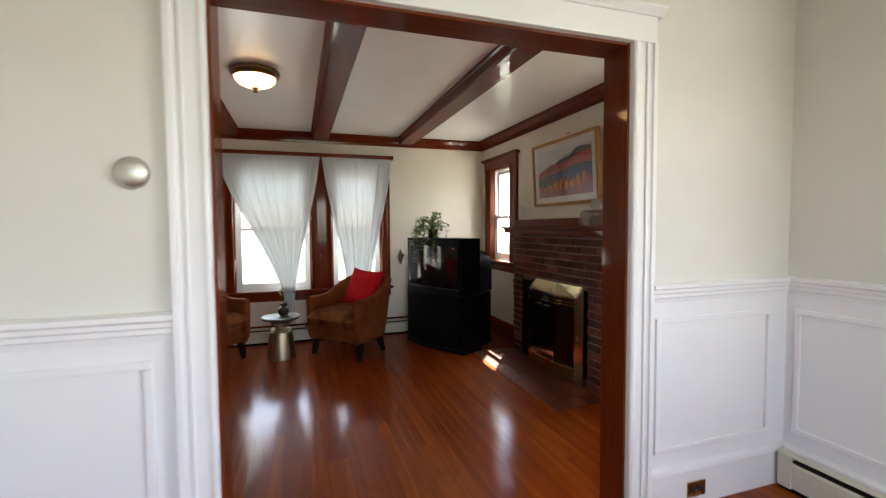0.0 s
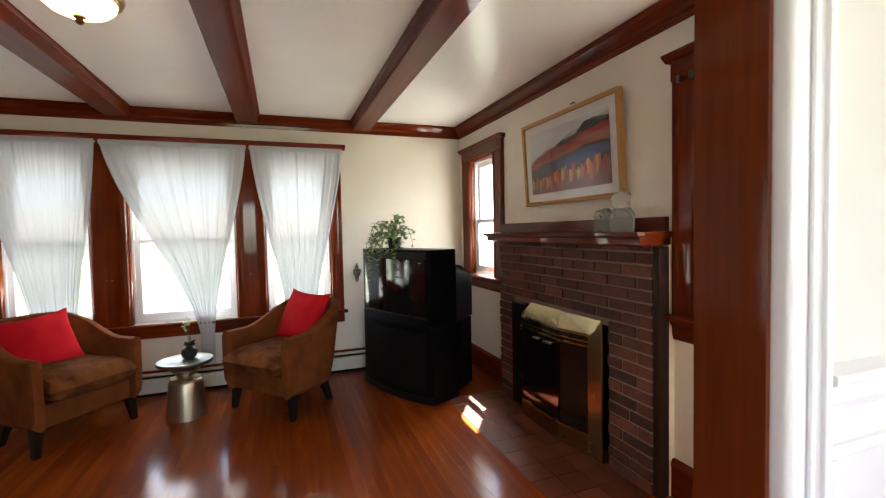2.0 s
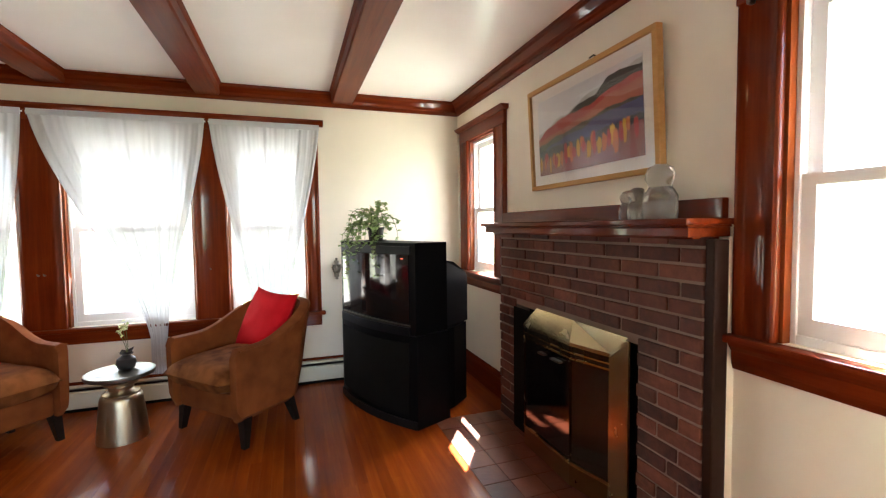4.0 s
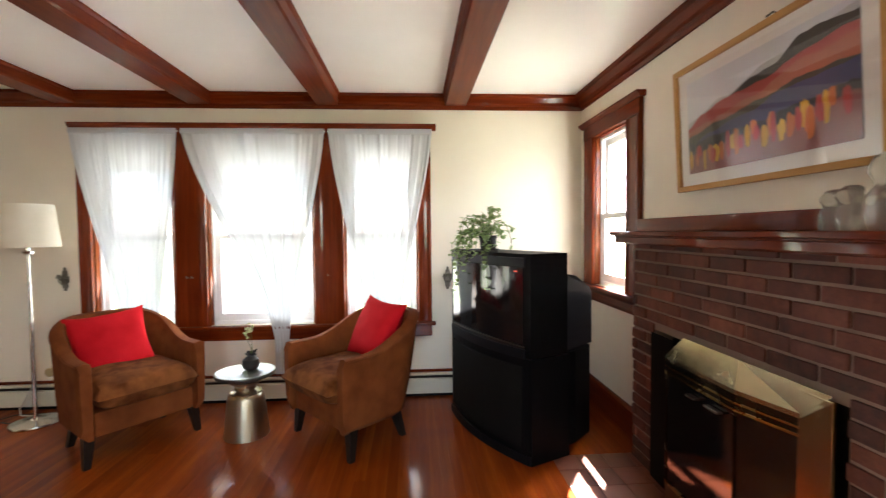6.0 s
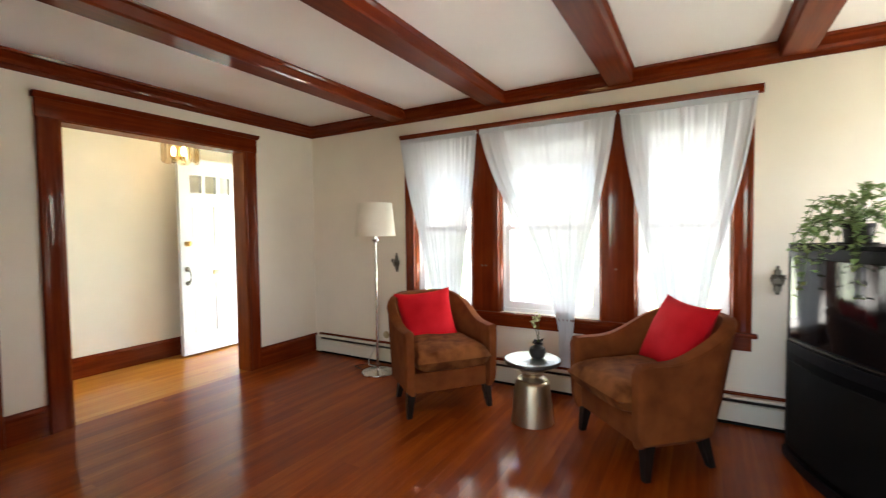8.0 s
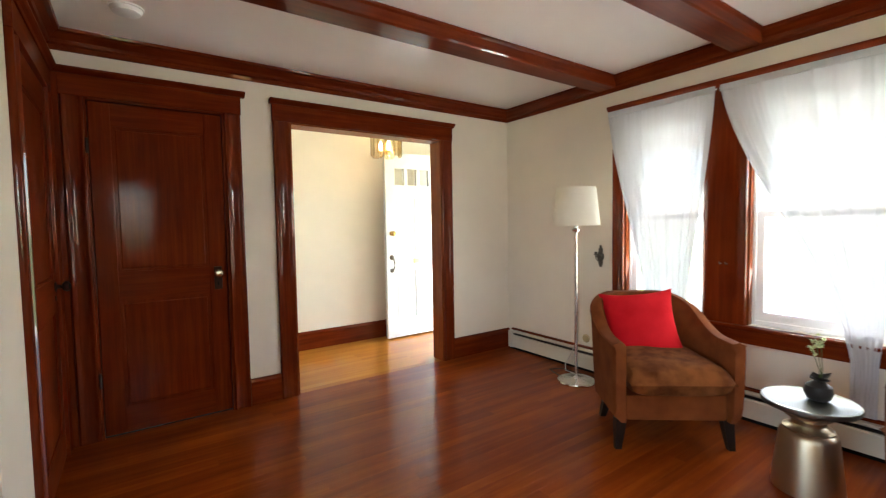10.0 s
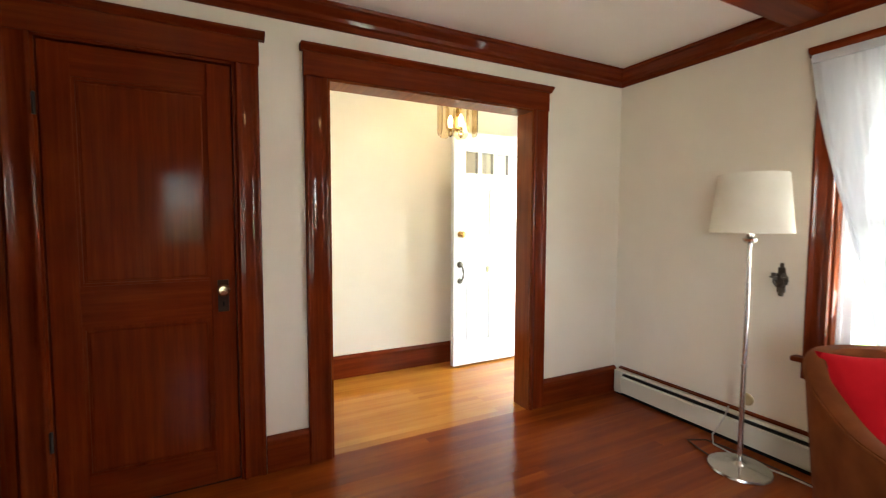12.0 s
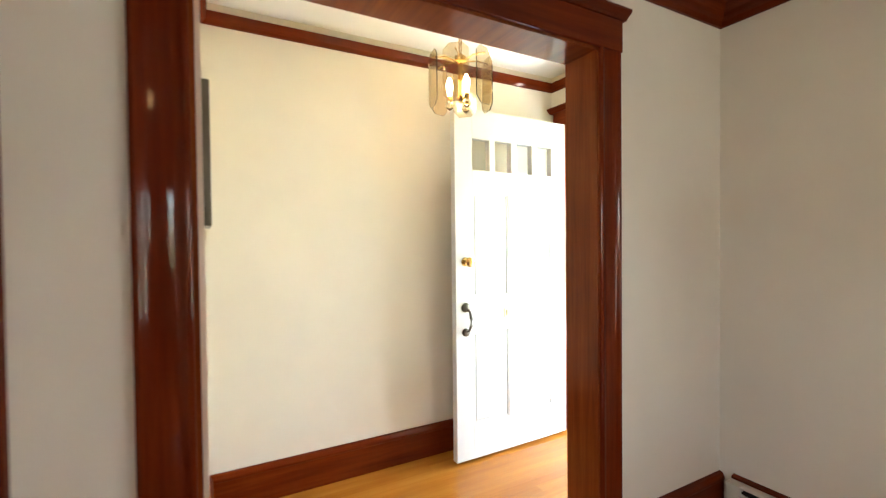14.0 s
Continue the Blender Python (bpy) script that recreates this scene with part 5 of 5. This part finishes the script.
# ---- hall chandelier of smoked glass plates ----
ch = thing("hall_pendant", "lit hall pendant lamp with smoked amber glass plates", "pendant lamp", (-3.46, 4.35, 0))
part("canopy", lathe([(0.055, HZC - 0.0005), (0.055, HZC - 0.012), (0.02, HZC - 0.026), (0, HZC - 0.028)], 24), BRASS, ch, "", True)
bm = bmesh.new()
zz = HZC - 0.02
while zz > 2.22:
    tube([(0.007, 0, zz), (0.007, 0, zz - 0.026)], 0.0025, bm, 6)
    tube([(-0.007, 0, zz), (-0.007, 0, zz - 0.026)], 0.0025, bm, 6)
    tube([(0, 0.007, zz - 0.016), (0, 0.007, zz - 0.042)], 0.0025, bm, 6)
    tube([(0, -0.007, zz - 0.016), (0, -0.007, zz - 0.042)], 0.0025, bm, 6)
    zz -= 0.034
part("chain", bm, BRASS, ch, "short brass chain")
part("hub", lathe([(0.008, 2.24), (0.028, 2.225), (0.03, 2.20), (0.012, 2.19), (0.012, 2.03), (0.02, 2.02), (0.012, 2.0), (0, 1.995)], 18), BRASS, ch, "", True)
for k in range(6):
    a = math.pi / 3 * k + 0.35
    m = Matrix.Rotation(a, 4, "Z") @ Matrix.Translation((0.145, 0, 2.10))
    w, h, c = 0.062, 0.135, 0.03
    shape = [(-w, -h + c), (-w + c, -h), (w - c, -h), (w, -h + c), (w, h - c), (w - c, h), (-w + c, h), (-w, h - c)]
    bm = bmesh.new()
    f = [bm.verts.new(m @ Vector((0.003, x, z))) for x, z in shape]
    g = [bm.verts.new(m @ Vector((-0.003, x, z))) for x, z in shape]
    bm.faces.new(f)
    bm.faces.new(g)
    for i in range(8):
        bm.faces.new((f[i], f[(i + 1) % 8], g[(i + 1) % 8], g[i]))
    pl_ = part("glass_plate", bm, SMOKE, ch, "smoked amber bevelled glass plate")
    pl_.visible_shadow = False
    part("arm", tube([m @ Vector((-0.13, 0, 0.10)), m @ Vector((-0.06, 0, 0.115)), m @ Vector((0.006, 0, 0.105))], 0.004), BRASS, ch, "", True)
for k in range(3):
    a = 2 * math.pi / 3 * k
    m = Matrix.Translation((0.055 * math.cos(a), 0.055 * math.sin(a), 2.03))
    bulb = part("bulb", lathe([(0.010, 0), (0.012, 0.02), (0.018, 0.045), (0.016, 0.065), (0.006, 0.09), (0, 0.094)], 16, m=m), BULB, ch, "glowing candle bulb", True)
    part("socket", lathe([(0.012, -0.03), (0.014, -0.004), (0.010, 0.0)], 14, m=m), BRASS, bulb, "", True)
    part("drop", lathe([(0, -0.075), (0.018, -0.06), (0.022, -0.045), (0.012, -0.03), (0, -0.028)], 16, m=m), SMOKE, ch, "", True)


# ---- sheer curtains ----
def curtain(name, x0, x1, xb, wb, zb, side, label):
    """A voile panel, full width at the rod, drawn together to a half-width wb at xb near the sill."""
    t = thing(name, label, "curtain", group="sheer window curtains")
    bm = bmesh.new()
    NX, NZ = 150, 46
    ztop = 2.112
    y0 = Y1 - 0.075
    rows = []
    for j in range(NZ + 1):
        s = j / NZ
        z = ztop + (zb - ztop) * s
        zz = max(0.0, (ztop - z) / (ztop - 0.50))
        k = smooth_step(min(1, zz * 1.02)) * 0.55 + 0.45 * min(1, zz)
        k = min(1.0, k * 1.0)
        l_ = x0 + (xb - wb - x0) * k
        r_ = x1 + (xb + wb - x1) * k
        row = []
        for i in range(NX + 1):
            u = i / NX
            fold = 2.0 * noise.noise(Vector((u * 17, s * 0.9, side * 3.1))) + 1.3 * noise.noise(Vector((u * 39, s * 0.8, side * 7.7)))
            amp = (0.05 + 0.16 * k) * (r_ - l_) / 13 + 0.001
            x = l_ + (r_ - l_) * (u + 0.012 * math.sin(u * 2 * math.pi * 7 + side * 2) * k)
            row.append(bm.verts.new((x, y0 + amp * fold + 0.012 * k, z)))
        rows.append(row)
    for a, b in zip(rows, rows[1:]):
        for i in range(NX):
            bm.faces.new((a[i], a[i + 1], b[i + 1], b[i]))
    part("voile", bm, SHEER, t, "white translucent voile", True)
    part("header_tape", boxes((x0, x1, y0 - 0.006, y0 + 0.004, ztop - 0.03, ztop + 0.012), bevel=0.003), SHEER, t)
    part("rod", tube([(x0 - 0.006, y0 + 0.008, ztop - 0.008), (x1 + 0.006, y0 + 0.008, ztop - 0.008)], 0.005), SASH, t, "thin white rod", True)
    return t


curtain("sheer_curtain", -1.54, -0.765, -1.08, 0.13, 0.30, 1.0, "white sheer curtain gathered above the armchair")
curtain("sheer_curtain", -0.735, 0.335, -0.02, 0.055, 0.22, 2.0, "wide white sheer curtain gathered to a point")
curtain("sheer_curtain", 0.365, 1.165, 0.76, 0.12, 0.30, 3.1, "white sheer curtain gathered behind the armchair")


# ---- floor boards, hearth tiles and bricks ----
def plank_mesh(w, length, mat, h=0.02):
    bm = bmesh.new()
    g = 0.0001
    c = 0.0003
    pro = [(g, -h), (g, -c), (g + c, 0), (w - g - c, 0), (w - g, -c), (w - g, -h)]
    a = [bm.verts.new((x, g, z)) for x, z in pro]
    b = [bm.verts.new((x, length - g, z)) for x, z in pro]
    for i in range(5):
        bm.faces.new((a[i], a[i + 1], b[i + 1], b[i]))
    bm.faces.new(a)
    bm.faces.new(b)
    me = bpy.data.meshes.new("plank")
    bmesh.ops.recalc_face_normals(bm, faces=bm.faces)
    bm.to_mesh(me)
    bm.free()
    me.materials.append(mat)
    return me


rng = random.Random(11)
PLANKS = {}
PW = 0.0585


def lay(parent, x0, x1, y0, y1, mat=FLOOR):
    x = x0
    while x < x1 - 0.004:
        w = min(PW, x1 - x)
        y = y0 - rng.choice((0.0, 0.4, 0.8, 1.2))
        while y < y1 - 0.01:
            length = rng.choice((1.2, 1.6, 2.0, 2.4))
            a, b = max(y, y0), min(y + length, y1)
            y += length
            if b - a < 0.03:
                continue
            key = (round(w, 4), round(b - a, 3), mat)
            if key not in PLANKS:
                PLANKS[key] = plank_mesh(*key)
            p = new("plank", PLANKS[key])
            p.location = (x, a, 0)
            p.parent = parent
        x += w


HEARTH = (1.80, X1, 2.70, 4.30)
floor = thing("floor", "glossy red-brown varnished strip wood floor", "floor", kind="structure")
lay(floor, X0 - 0.005, HEARTH[0], Y0, Y1)
lay(floor, HEARTH[0], X1, HEARTH[3], Y1)
lay(floor, HEARTH[0], X1, Y0, HEARTH[2])
# hall boards take the brightened copy of the floor colour
hall_floor = thing("floor_hall", "glossy varnished strip wood floor, strong light painted in as honey-brown", "floor", kind="structure")
lay(hall_floor, HX0, X0 - 0.005, HY0 - 0.07, HY1 + 0.16, FLOORLIT)
dining_floor = thing("floor_dining", "glossy red-brown varnished strip wood floor", "floor", kind="structure")
lay(dining_floor, DX0, DX1, 0.6, Y0)
tagged(part("floor_dining_back", boxes((DX0, DX1, DY0, 0.6, -0.02, 0.0)), FLOOR), "glossy red-brown wood floor", "floor", kind="structure")

hearth = thing("hearth", "dark red glazed tile hearth flush with the floor", "hearth", kind="structure")
part("bed", boxes((HEARTH[0], HEARTH[1], HEARTH[2], HEARTH[3], -0.02, -0.004)), STAINSHADE, hearth)
tme = boxes((-0.074, 0.074, -0.074, 0.074, -0.012, 0.0), bevel=0.003)
tile_data = bpy.data.meshes.new("tile")
tme.to_mesh(tile_data)
tme.free()
tile_data.materials.append(TILE)
nx, ny = 4, 10
sx, sy = (HEARTH[1] - HEARTH[0]) / nx, (HEARTH[3] - HEARTH[2]) / ny
for i in range(nx):
    for j in range(ny):
        o = new("tile", tile_data)
        o.location = (HEARTH[0] + sx * (i + 0.5), HEARTH[2] + sy * (j + 0.5), 0.0005 * rng.random())
        o.scale = (sx / 0.152, sy / 0.152, 1)
        o.parent = hearth

# bricks of the chimney breast
BL, BH, BJ = 0.195, 0.0525, 0.0115
brick_data = {}


def brick(parent, y0, y1, z0, z1, x=2.288):
    key = (round(y1 - y0, 3), round(z1 - z0, 3))
    if key not in brick_data:
        bm = boxes((-0.006, 0.05, -key[0] / 2, key[0] / 2, -key[1] / 2, key[1] / 2), bevel=0.0035)
        me = bpy.data.meshes.new("brick")
        bm.to_mesh(me)
        bm.free()
        me.materials.append(BRICK)
        brick_data[key] = me
    o = new("brick", brick_data[key])
    o.location = (x + rng.uniform(-0.003, 0.004), (y0 + y1) / 2, (z0 + z1) / 2)
    o.rotation_euler = (rng.uniform(-0.006, 0.006), 0, rng.uniform(-0.008, 0.008))
    o.parent = parent


FB = (3.00, 4.06, 0.79)
row, z = 0, 0.0
while z < 1.235:
    h = min(BH, 1.245 - z)
    y = 2.695 - (0.0 if row % 2 else (BL + BJ) / 2) - rng.choice((0.0, 0.0, 0.05))
    while y < 4.28:
        a, b = max(y, 2.695), min(y + BL, 4.28)
        y += BL + BJ
        spans = [(a, b)]
        if z < FB[2]:
            spans = [(a, min(b, FB[0])), (max(a, FB[1]), b)]
        for s0, s1 in spans:
            if s1 - s0 > 0.025:
                brick(fireplace, s0, s1, z, z + h)
    z += BH + BJ
    row += 1
